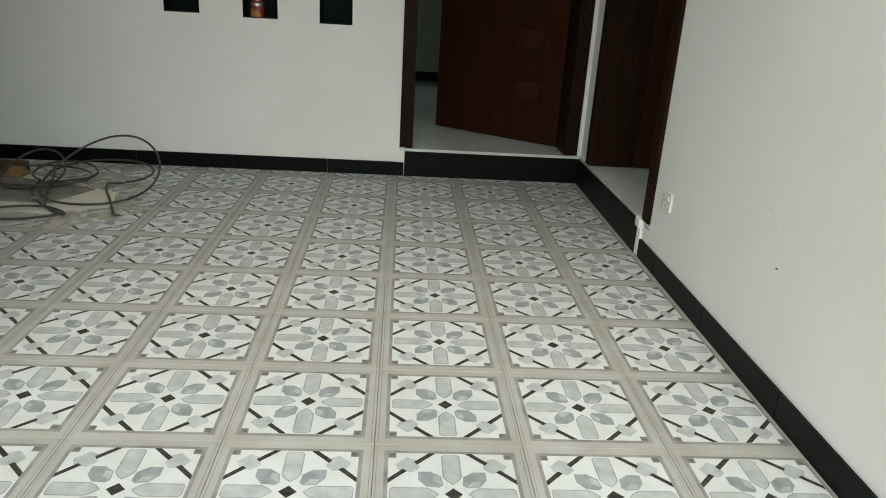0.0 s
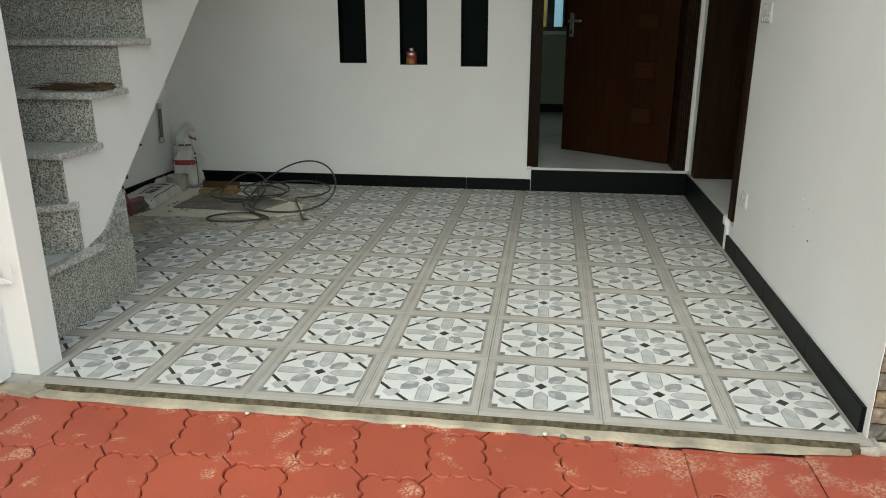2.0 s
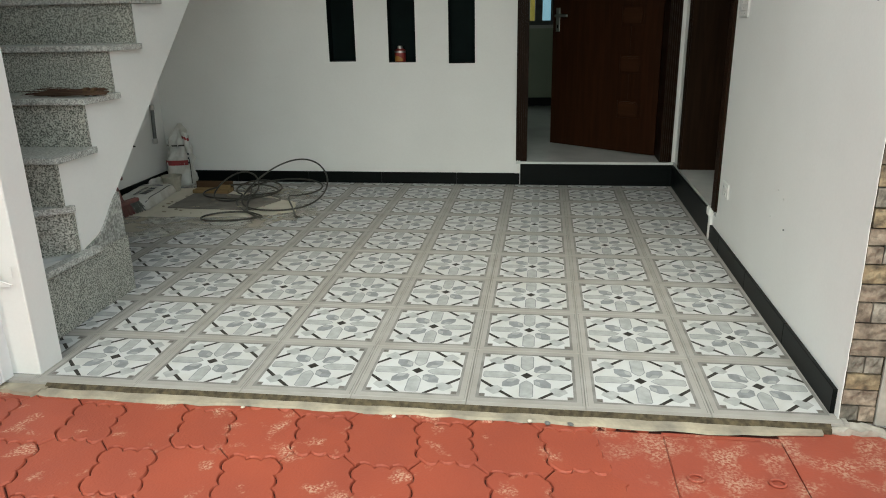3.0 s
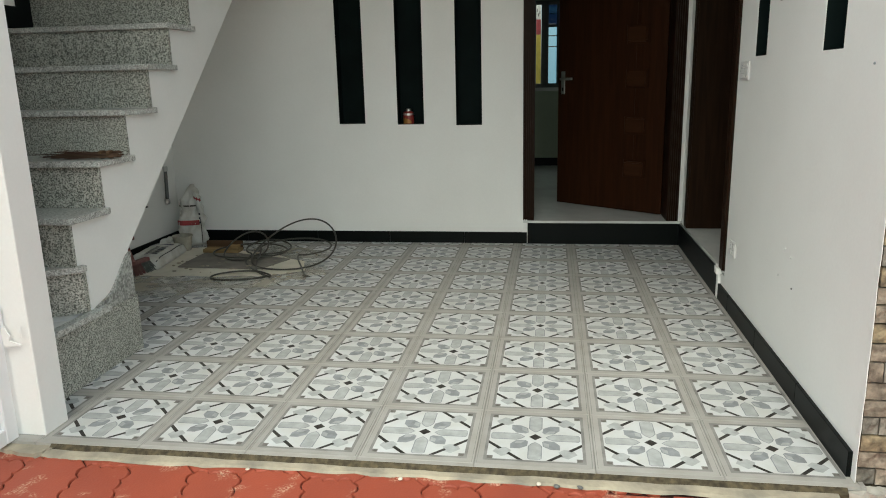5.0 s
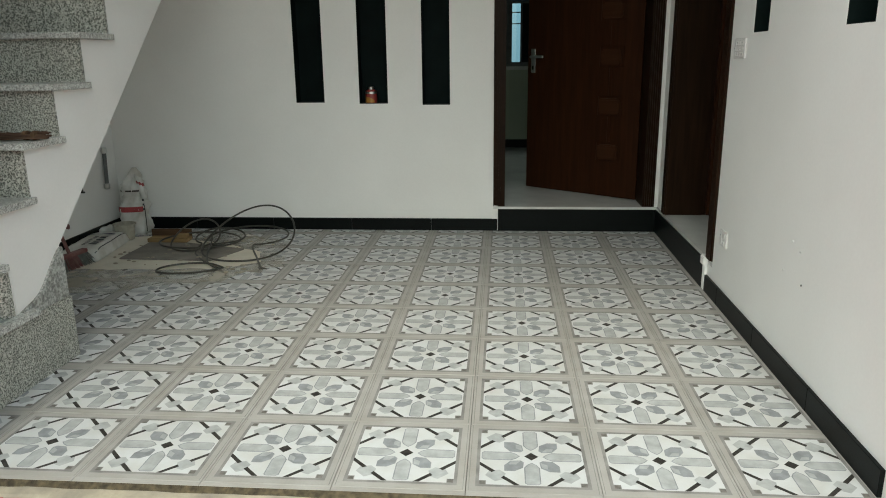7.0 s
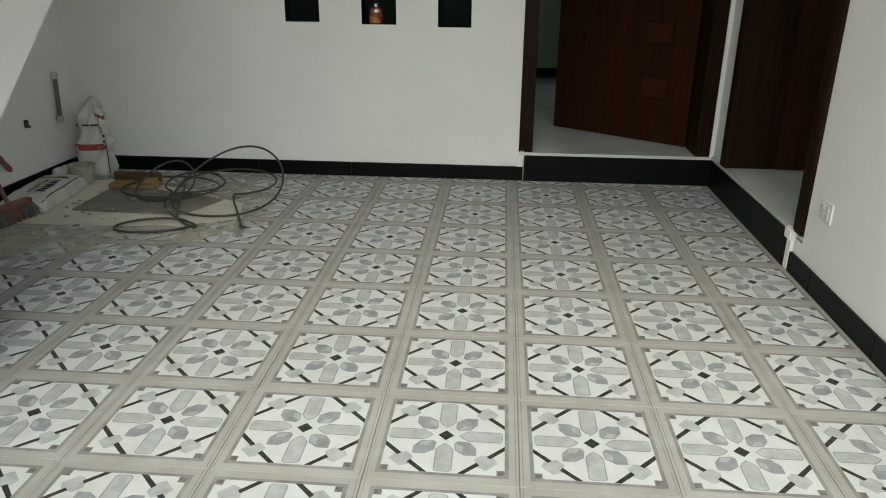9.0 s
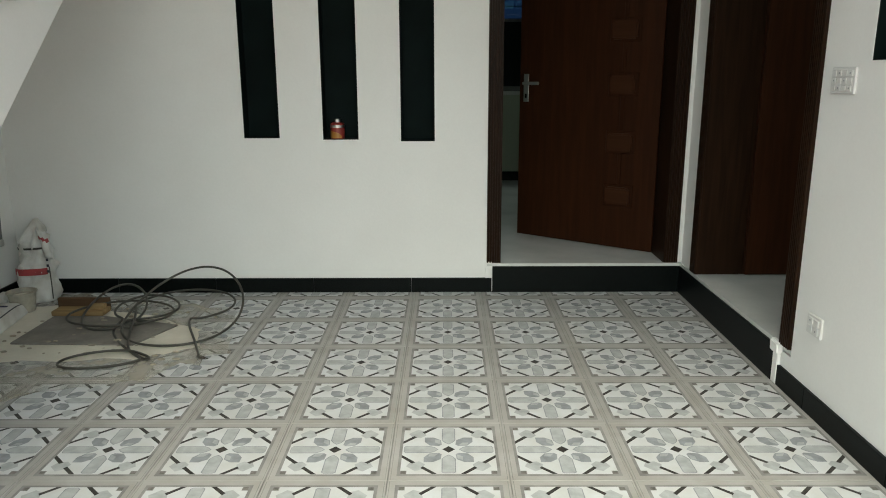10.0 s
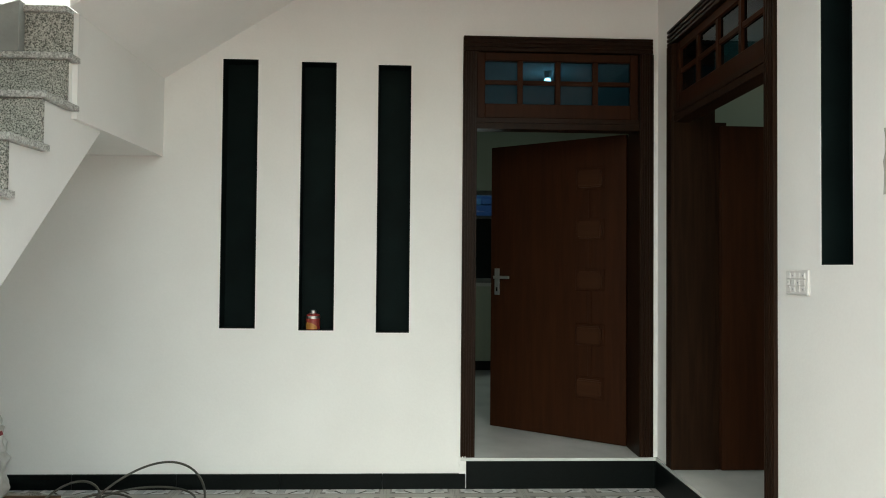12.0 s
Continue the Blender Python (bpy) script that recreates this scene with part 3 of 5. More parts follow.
for k in range(3, 11):
    y0, y1, z0 = tread_y(k) + 0.026, tread_y(k + 1) + 0.022, tread_z(k) + 0.0005
    c = max(y1 - 0.112, y0)
    bm = bmesh.new()
    prism(bm, [(y0, z0), (y1, z0), (y1, z0 + 0.346), (c, z0 + 0.346), (c, z0 + 0.13), (y0, z0 + 0.13)] if c > y0 else [(y0, z0), (y1, z0), (y1, z0 + 0.346), (y0, z0 + 0.346)], 0, XLS, XLS + 0.012)
    part("stepped_skirting", bm, M["black"], stairs, "stepped black granite skirting up the wall" if k == 3 else "")

# second flight along the back wall
upper = empty("upper_flight", (0, 0, 0), "white plastered upper stair flight along the back wall", "staircase")
r2 = 0.217
pts2 = []
for i in range(6):
    xa = -1.97 + 0.30 * i
    pts2 += [(xa, 2.46 + r2 * (i + 1)), (xa + 0.30, 2.46 + r2 * (i + 1))]
prof = [(-1.97, 2.46), (-0.17, 3.605)] + pts2[::-1]
bm = bmesh.new()
prism(bm, prof, 1, 2.01, YB)
part("flight_body", bm, M["white"], upper)
part("landing_beam", boxes((-1.994, tread_y(11) + 0.05, 1.985, -1.97, YB, 2.46)), M["white"], upper)

# ---- doors ----
def fluted(bm, a, b, z0, z1, d0, d1, flutes=5, horizontal=False):
    """Casing board with raised vertical flutes; (a, b) along the wall, d0 the front, d1 the back."""
    w = (b - a) / (flutes * 2 + 1)
    rows = [(a, d0 + 0.010, z0, b, d1, z1)]
    if not horizontal:
        rows += [(a + w * (2 * i) + 0.001, d0, z0 + 0.002, a + w * (2 * i + 1) + 0.002, d0 + 0.0098, z1 - 0.002) for i in range(flutes + 1)]
    else:
        h = (z1 - z0) / 7
        rows += [(a + 0.002, d0, z0 + h * 2 * i + 0.001, b - 0.002, d0 + 0.0098, z0 + h * (2 * i + 1) + 0.002) for i in range(4)]
    for r in rows:
        box(bm, *r)


def door(name, wall, a, b, z0, z1, depth, label, casing_left=True):
    """A door frame with a glazed transom of two rows of four panes. a..b along the wall."""
    e = empty(name, (0, 0, 0), label, "door", kind="structure")
    base = YB if wall == "back" else XR

    def put(nm, bm, mat, parent=e, lab="", bevel=0.0):
        for v in bm.verts:
            x, y, z = v.co
            v.co = (x, base + y, z) if wall == "back" else (base + y, x, z)
        return part(nm, bm, mat, parent, lab, bevel)

    c, bar = 0.085, 2.222
    f = -0.016
    for p, q in ((a, a + c), (b - c, b)):
        bm = bmesh.new()
        fluted(bm, p + 0.001, q - 0.001, z0 + 0.002, z1 - 0.09, f, depth)
        put("jamb", bm, M["wood"])
    bm = bmesh.new()
    fluted(bm, a + 0.001, b - 0.001, z1 - 0.088, z1, f, depth, horizontal=True)
    put("head", bm, M["wood"])
    i0, i1 = a + c, b - c
    t0, t1 = bar + 0.035, z1 - 0.09
    bm = boxes((i0, 0.0, bar - 0.035, i1, 0.10, bar + 0.002), (i0 + 0.001, -0.006, bar + 0.003, i1 - 0.001, 0.02, bar + 0.032))
    put("transom_bar", bm, M["wood"])
    tr = put("transom", boxes((i0 + 0.002, 0.012, t0, i0 + 0.052, 0.055, t1), (i1 - 0.052, 0.012, t0, i1 - 0.002, 0.055, t1), (i0 + 0.052, 0.012, t1 - 0.05, i1 - 0.052, 0.055, t1), (i0 + 0.052, 0.012, t0, i1 - 0.052, 0.055, t0 + 0.088)), M["leaf"], lab="red teak transom sash", bevel=0.004)
    x0, x1, y0, y1 = i0 + 0.052, i1 - 0.052, t0 + 0.088, t1 - 0.05
    w = (x1 - x0 - 3 * 0.034) / 4
    zm = (y0 + y1) / 2
    for i in range(3):
        p = x0 + w * (i + 1) + 0.034 * i
        put("muntin", boxes((p, 0.016, y0, p + 0.034, 0.05, y1)), M["leaf"], tr, bevel=0.003)
    for i in range(4):
        p = x0 + (w + 0.034) * i
        put("muntin", boxes((p, 0.018, zm - 0.014, p + w, 0.048, zm + 0.014)), M["leaf"], tr, bevel=0.003)
        for z in ((y0, zm - 0.014), (zm + 0.014, y1)):
            g = put("pane", boxes((p, 0.03, z[0], p + w, 0.035, z[1])), M["darkglass"], tr)
    return e


door("door_1", "back", BACK_DOOR[0], BACK_DOOR[1], STEP, BACK_DOOR[3], 0.225, "dark fluted teak door frame with glazed transom")
door("door_2", "right", RIGHT_DOOR[0], RIGHT_DOOR[1], STEP, RIGHT_DOOR[3], 0.24, "dark fluted teak door frame with glazed transom in the side wall")


def door_leaf(name, hinge, angle, width, height, blocks, label, flip=1):
    """A panelled leaf hung at its hinge; angle is that of the leaf's run from the hinge."""
    e = empty(name, pose(*hinge, 0, 0, angle), label, "door")
    part("panel", boxes((0, -0.018, 0.004, width, 0.018, height)), M["leaf"], e, bevel=0.003)
    s = flip
    for i, z in enumerate(blocks):
        bm = bmesh.new()
        y0, y1 = sorted((0.0245 * s, 0.040 * s))
        box(bm, 0.163, y0, z - 0.057, 0.332, y1, z + 0.057)
        bmesh.ops.bevel(bm, geom=bm.edges[:], offset=0.012, segments=2, affect="EDGES")
        part("raised_block", bm, M["leafblock"], e)
        y0, y1 = sorted((0.0185 * s, 0.024 * s))
        part("block_base", boxes((0.145, y0, z - 0.073, 0.350, y1, z + 0.073)), M["leaf"], e, bevel=0.003)
        if i + 1 < len(blocks):
            zn = blocks[i + 1]
            p, q = sorted((0.0185 * s, 0.024 * s))
            part("raised_strip", boxes((0.235, p, min(z, zn) + 0.075, 0.262, q, max(z, zn) - 0.075)), M["leaf"], e, bevel=0.002)
    bm = bmesh.new()
    p, q = sorted((0.0185 * s, 0.025 * s))
    box(bm, width - 0.075, p, 0.95, width - 0.035, q, 1.14)
    h = part("handle_plate", bm, M["chrome"], e, "chrome handle plate", bevel=0.002)
    bm = bmesh.new()
    p, q = sorted((0.0255 * s, 0.062 * s))
    box(bm, width - 0.066, p, 1.067, width - 0.046, q, 1.085)
    p, q = sorted((0.05 * s, 0.066 * s))
    box(bm, width - 0.175, p, 1.066, width - 0.0465, q, 1.087)
    part("lever", bm, M["chrome"], h, "", bevel=0.004)
    bm = bmesh.new()
    p, q = sorted((0.0255 * s, 0.029 * s))
    box(bm, width - 0.061, p, 0.975, width - 0.05, q, 1.005)
    part("keyhole", bm, M["niche"], h)
    return e


ang = math.degrees(math.atan2(0.62, -0.815))
door_leaf("door_leaf", (0.925, YB + 0.245, STEP + 0.004), ang, 1.02, 2.02, (1.745, 1.405, 1.07, 0.705, 0.355), "open red-brown teak door with raised square blocks", flip=1)
door_leaf("door_leaf", (XR + 0.262, 2.905, STEP + 0.004), 1.0, 0.98, 1.975, (), "open dark teak side door swung into the room", flip=-1)

part("rebate", boxes((0.927, YB + 0.2275, STEP + 0.002, 1.02, YB + 0.275, 2.19)), M["wood"], bpy.data.objects["door_1"])

part("rebate", boxes((XR + 0.2415, 2.926, STEP + 0.002, XR + 0.31, 3.0, 2.19)), M["wood"], bpy.data.objects["door_2"])

# ---- ground outside ----
# unseen ground, made neutral grey so the light it bounces indoors stays uncoloured
bm = boxes((-150, -250, RED - 0.4, 150, 150, RED - 0.016))
tagged(part("ground", bm, M["yard"]), "unseen neutral grey ground reaching far out", "ground", kind="structure")
bm = boxes((-2.75, -3.45, RED - 0.015, 2.75, -0.229, RED - 0.012))
tagged(part("pavement_bed", bm, M["redjoint"]), "red stained sand bed under the pavers", "pavement", kind="structure")

# ---- porch edge: dirty lip and cement fillet ----
bm = bmesh.new()
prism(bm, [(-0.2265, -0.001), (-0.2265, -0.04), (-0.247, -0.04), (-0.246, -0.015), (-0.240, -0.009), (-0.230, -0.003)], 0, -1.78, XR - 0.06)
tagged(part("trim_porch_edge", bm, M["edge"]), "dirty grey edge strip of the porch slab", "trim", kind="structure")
bm = bmesh.new()
rnd = random.Random(5)
xs = [-1.93 + i * 0.06 for i in range(49)]
prev = None
for x in xs:
    w = 0.024 + rnd.uniform(-0.007, 0.007) + 0.006 * math.sin(x * 3.1)
    w *= min(1.0, 0.12 + (0.96 - x) / 0.35, 0.12 + (x + 1.94) / 0.25)
    ring = [bm.verts.new(p) for p in ((x, -0.2465, -0.014 + rnd.uniform(-0.002, 0.002)), (x, -0.2615 - w * 0.6, -0.018 + rnd.uniform(-0.002, 0.002)), (x, -0.2615 - w, RED + 0.0005), (x, -0.2465, RED - 0.02))]
    if prev:
        for i in range(4):
            bm.faces.new((prev[i], ring[i], ring[(i + 1) % 4], prev[(i + 1) % 4]))
    prev = ring
tagged(part("trim_cement_fillet", bm, M["cement"]), "rough cement fillet along the porch edge", "trim", kind="structure")

# ---- floor tiles ----
def tile_mesh():
    """One printed tile, centred at its origin, top at z = 0."""
    bm = bmesh.new()
    h = T / 2 - 0.0007
    box(bm, -h, -h, -0.011, h, h, 0.0)
    bmesh.ops.bevel(bm, geom=[e for e in bm.edges if all(v.co.z > -0.001 for v in e.verts)], offset=0.0012, segments=1, affect="EDGES")
    bm.faces.ensure_lookup_table()
    S = 0.166

    def poly(pts, mat, z):
        f = bm.faces.new([bm.verts.new((x * S, y * S, z)) for x, y in pts])
        f.material_index = mat
        if f.normal.z < 0:
            f.normal_flip()
        f.normal_update()

    def spun(pts, mat, z, n=4):
        for i in range(n):
            c, s = math.cos(math.pi / 2 * i), math.sin(math.pi / 2 * i)
            poly([(x * c - y * s, x * s + y * c) for x, y in pts], mat, z)

    poly([(-1.065, -1.065), (1.065, -1.065), (1.065, 1.065), (-1.065, 1.065)], 1, 0.0003)
    for a, b in ((1.17, 1.185), (-1.19, -1.178)):
        poly([(a, -1.2), (b, -1.2), (b, 1.2), (a, 1.2)], 1, 0.0003)
    q = 0.87
    poly([(-q, -1), (q, -1), (q, -q), (1, -q), (1, q), (q, q), (q, 1), (-q, 1), (-q, q), (-1, q), (-1, -q), (-q, -q)], 2, 0.0006)
    spun([(0.885, 0.885), (0.99, 0.885), (0.99, 0.99), (0.885, 0.99)], 7, 0.0007)
    spun([(1.0, 0.24), (1.0, 0.352), (0.77, 0.592), (0.70, 0.54)], 5, 0.0011)
    spun([(0.24, 1.0), (0.54, 0.70), (0.592, 0.77), (0.352, 1.0)], 5, 0.0011)
    spun([(0.50, 0.62), (0.62, 0.50), (0.82, 0.55), (0.89, 0.70), (0.70, 0.89), (0.55, 0.82)], 3, 0.0009)
    spun([(-0.15, 0.40), (-0.09, 0.30), (0.0, 0.22), (0.09, 0.30), (0.15, 0.40), (0.15, 0.93), (0.10, 0.97), (-0.10, 0.97), (-0.15, 0.93)], 4, 0.0008)
    spun([(-0.13, 0.41), (-0.08, 0.315), (0.0, 0.245), (0.08, 0.315), (0.13, 0.41), (0.13, 0.925), (0.09, 0.96), (-0.09, 0.96), (-0.13, 0.925)], 3, 0.0010)
    spun([(0.15, 0.21), (0.21, 0.15), (0.41, 0.17), (0.53, 0.33), (0.53, 0.53), (0.33, 0.53), (0.17, 0.41)], 4, 0.0008)
    spun([(0.215, 0.17), (0.405, 0.19), (0.44, 0.30), (0.30, 0.30)], 6, 0.0010)
    poly([(0.14, 0), (0, 0.14), (-0.14, 0), (0, -0.14)], 5, 0.0011)
    me = bpy.data.meshes.new("tile")
    bm.to_mesh(me)
    bm.free()
    for k in ("t_base", "t_ring", "t_white", "t_pale", "t_mid", "t_dark", "t_soft", "t_corner"):
        me.materials.append(M[k])
    return me


full_tile = tile_mesh()


def clipped(x0, x1, y0, y1):
    """The printed tile cut to a smaller piece; bounds are from the tile's centre."""
    bm = bmesh.new()
    bm.from_mesh(full_tile)
    for co, no in (((x0, 0, 0), (-1, 0, 0)), ((x1, 0, 0), (1, 0, 0)), ((0, y0, 0), (0, -1, 0)), ((0, y1, 0), (0, 1, 0))):
        bmesh.ops.bisect_plane(bm, geom=bm.verts[:] + bm.edges[:] + bm.faces[:], plane_co=co, plane_no=no, clear_outer=True)
    me = bpy.data.meshes.new("cut_tile")
    bm.to_mesh(me)
    bm.free()
    for m in full_tile.materials:
        me.materials.append(m)
    return me


trnd = random.Random(11)
y_back, x_right, x_left = YB - 0.001, XR - 0.001, XL + 0.001
cuts = {}
for c in range(-8, 4):
    for r in range(-1, 9):
        x, y = c * T, r * T
        x0, x1 = max(x - T / 2, x_left), min(x + T / 2, x_right)
        y0, y1 = max(y - T / 2, -0.228), min(y + T / 2, y_back)
        if x1 - x0 < 0.012 or y1 - y0 < 0.012 or (x < -2.1 and y < 0.2):
            continue
        if min(x1 - x0, y1 - y0) < 0.06:
            bm = boxes((x0 + 0.0012 - x, y0 + 0.0012 - y, -0.011, x1 - 0.0012 - x, y1 - 0.0012 - y, 0.0))
            me = mesh_of(bm, "edge_tile", M["t_base"])
        elif x1 - x0 > T - 0.001 and y1 - y0 > T - 0.001:
            me = full_tile
        else:
            key = (round(x0 - x, 4), round(x1 - x, 4), round(y0 - y, 4), round(y1 - y, 4))
            me = cuts.setdefault(key, None) or clipped(*key)
            cuts[key] = me
        ob = new("tile", me)
        ob.parent = floor
        ob.matrix_world = pose(x, y, trnd.uniform(-0.0006, 0.0006), 0, 0, trnd.choice((0, 180)) if me is full_tile else 0)

# ---- red pavers: large eight-sided stones with small wavy-edged squares between ----
PA = 0.2885                  # distance between the large stones
def paver_outline(kind, gap):
    """Large stone: octagon on the diagonal grid whose four short sides bulge; small stone: the square that fits them."""
    s = 0.285 * PA    # half side of the small square along its own axes
    wave = [(-1.0, 0.0), (-0.86, 0.17), (-0.66, 0.22), (-0.44, 0.14), (-0.32, -0.03), (-0.18, 0.08), (0.0, 0.12), (0.18, 0.08), (0.32, -0.03), (0.44, 0.14), (0.66, 0.22), (0.86, 0.17), (1.0, 0.0)]
    pts = []
    if kind == "small":
        for i in range(4):
            c, sn = math.cos(math.pi / 2 * i), math.sin(math.pi / 2 * i)
            for u, v in wave[:-1]:
                x, y = -u * s, s + v * s * 0.9
                pts.append((x * c - y * sn, x * sn + y * c))
        k = (s - gap) / s
        return [(x * k, y * k) for x, y in pts]
    h = PA / 2
    d = h * math.sqrt(2)
    out = []
    for i in range(4):
        c, sn = math.cos(math.pi / 2 * i), math.sin(math.pi / 2 * i)
        for u, v in wave:
            x, y = u * s, d - s + v * s * 0.9 * -1
            x, y = -x, y
            out.append((x * c - y * sn, x * sn + y * c))
    k = (d - gap * 1.4) / d
    return [(x * k, y * k) for x, y in out]


def paver_mesh(kind):
    pts = [(x - 0.2 * 1.26 * y, y * 1.26) for x, y in paver_outline(kind, 0.0022)]
    inner = [(x - 0.2 * 1.26 * y, y * 1.26) for x, y in paver_outline(kind, 0.0058)]
    bm = bmesh.new()
    lo = [bm.verts.new((x, y, -0.03)) for x, y in pts]
    mid = [bm.verts.new((x, y, -0.005)) for x, y in pts]
    top = [bm.verts.new((x, y, 0.0)) for x, y in inner]
    n = len(pts)
    bm.faces.new(top)
    for i in range(n):
        j = (i + 1) % n
        bm.faces.new((lo[i], lo[j], mid[j], mid[i]))
        bm.faces.new((mid[i], mid[j], top[j], top[i]))
    bmesh.ops.recalc_face_normals(bm, faces=bm.faces)
    bmesh.ops.triangulate(bm, faces=[f for f in bm.faces if len(f.verts) > 8])
    me = bpy.data.meshes.new("paver_" + kind)
    bm.to_mesh(me)
    bm.free()
    me.materials.append(M["red"])
    return me


pav_big, pav_small = paver_mesh("large"), paver_mesh("small")
pavement = empty("pavement", (0, 0, 0), "red oxide coated interlocking concrete pavers", "pavement", kind="structure")
D = PA * math.sqrt(2)        # spacing of the small stones in a row
PX, PY = -1.066, -0.428        # one small stone
prnd = random.Random(3)
for i in range(-12, 10):
    for j in range(-11, 2):
        for kind, ox, oy in (("small", 0, 0), ("small", 0.5, 0.5), ("large", 0.5, 0), ("large", 0, 0.5)):
            dy = (j + oy) * D * 1.26
            x, y = PX + (i + ox) * D - 0.2 * dy, PY + dy
            if y > -0.12 or y < -3.3 or abs(x) > 2.6 or (x > 0.36 and y > -0.72):
                continue
            ob = new("paver", pav_small if kind == "small" else pav_big)
            ob.parent = pavement
            ob.matrix_world = pose(x, y, RED + prnd.uniform(-0.0015, 0.001), prnd.uniform(-0.35, 0.35), prnd.uniform(-0.35, 0.35), prnd.uniform(-0.5, 0.5))

# ---- manhole cover in the paving ----
bm = boxes((0.447, -0.668, RED - 0.02, 0.808, -0.312, RED - 0.003))
cover = empty("manhole_cover", (0, 0, 0), "red painted square concrete manhole cover with two ring handles", "manhole cover")
part("slab", bm, M["redworn"], cover, bevel=0.004)
for x, y in ((0.505, -0.538), (0.733, -0.538)):
    bm = bmesh.new()
    ring = []
    for i in range(16):
        a = 2 * math.pi * i / 16
        row = []
        for j in range(6):
            b = 2 * math.pi * j / 6
            r = 0.018 + 0.004 * math.cos(b)
            row.append(bm.verts.new((x + r * math.cos(a) * 1.2, y + r * math.sin(a), RED + 0.002 + 0.005 * math.sin(b))))
        ring.append(row)
    for i in range(16):
        for j in range(6):
            bm.faces.new((ring[i][j], ring[(i + 1) % 16][j], ring[(i + 1) % 16][(j + 1) % 6], ring[i][(j + 1) % 6]))
    part("ring_handle", bm, M["redworn"], cover, smooth=True)
bm = bmesh.new()
for x0, y0, x1, y1 in ((0.15, -0.80, 0.444, -0.300), (0.811, -0.80, 2.6, -0.236), (0.444, -0.309, 0.811, -0.290), (0.444, -0.80, 0.811, -0.671)):
    box(bm, x0, y0, RED - 0.03, x1, y1, RED - 0.005)
tagged(part("pavement_surround", bm, M["redworn"]), "worn red coated concrete round the manhole", "pavement", kind="structure")

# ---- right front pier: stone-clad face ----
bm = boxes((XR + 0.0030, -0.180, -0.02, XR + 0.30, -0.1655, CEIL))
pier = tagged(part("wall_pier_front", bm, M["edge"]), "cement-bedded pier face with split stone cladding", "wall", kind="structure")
srnd = random.Random(21)
z, course = -0.008, 0
while z < 2.1:
    h = srnd.uniform(0.056, 0.068)
    two = course % 3 == 0
    split = srnd.uniform(0.40, 0.58)
    x0, x1 = XR + 0.0045 + srnd.uniform(0.0, 0.003), XR + 0.108 + srnd.uniform(-0.003, 0.004)
    kinds = ("stone2", "stone2", "stone3") if two else ("stone", "stone", "stone3")
    course += 1
    spans = [(x0, x0 + (x1 - x0) * split - 0.002), (x0 + (x1 - x0) * split + 0.002, x1)] if two else [(x0, x1)]
    for a, b in spans:
        bm = bmesh.new()
        d = srnd.uniform(0.009, 0.018)
        nx, nz = 4, 3
        grid = [[bm.verts.new((a + (b - a) * i / nx, -0.1805 - d - (srnd.uniform(-0.005, 0.004) if 0 < i < nx and 0 < j < nz else srnd.uniform(-0.002, 0.0)), z + 0.003 + (h - 0.006) * j / nz)) for i in range(nx + 1)] for j in range(nz + 1)]
        rim = [grid[0][i] for i in range(nx + 1)] + [grid[j][nx] for j in range(1, nz + 1)] + [grid[nz][i] for i in range(nx - 1, -1, -1)] + [grid[j][0] for j in range(nz - 1, 0, -1)]
        base = [bm.verts.new((v.co.x, -0.1805, v.co.z)) for v in rim]
        for j in range(nz):
            for i in range(nx):
                bm.faces.new((grid[j][i], grid[j][i + 1], grid[j + 1][i + 1], grid[j + 1][i]))
        for i in range(len(rim)):
            k = (i + 1) % len(rim)
            bm.faces.new((rim[i], base[i], base[k], rim[k]))
        part("stone", bm, M[srnd.choice(kinds)], pier)
    z += h
bm = boxes((XR, -0.195, -0.02, XR + 0.0025, -0.1655, CEIL))
bmesh.ops.subdivide_edges(bm, edges=[k for k in bm.edges if abs(k.verts[0].co.z - k.verts[1].co.z) > 1], cuts=120)
for v in bm.verts:
    if v.co.y < -0.18:
        v.co.y += 0.006 * noise.noise((v.co.z * 14, v.co.x * 30, 3.0)) + 0.003 * noise.noise((v.co.z * 60, 0.0, 7.0))
tagged(part("trim_pier_plaster", bm, M["white"]), "ragged white plaster edge beside the stone cladding", "trim", kind="structure")
bm = boxes((XR + 0.114, -0.198, -0.02, XR + 0.30, -0.181, CEIL))
tagged(part("trim_pier_edge", bm, M["paste"], bevel=0.004), "grey cement band beside the stone cladding", "trim", kind="structure")
bm = bmesh.new()
box(bm, XR - 0.03, -0.246, -0.05, XR + 0.125, -0.206, -0.012)
bmesh.ops.subdivide_edges(bm, edges=bm.edges[:], cuts=9, use_grid_fill=True)
for v in bm.verts:
    if v.co.z > -0.04:
        v.co += Vector((0.010 * noise.noise(v.co * 40), 0.014 * noise.noise(v.co * 33 + Vector((5, 0, 0))), 0.012 * noise.noise(v.co * 45 + Vector((0, 9, 0)))))
tagged(part("trim_pier_foot", bm, M["paste"]), "crumbling white cement at the pier foot", "trim", kind="structure")

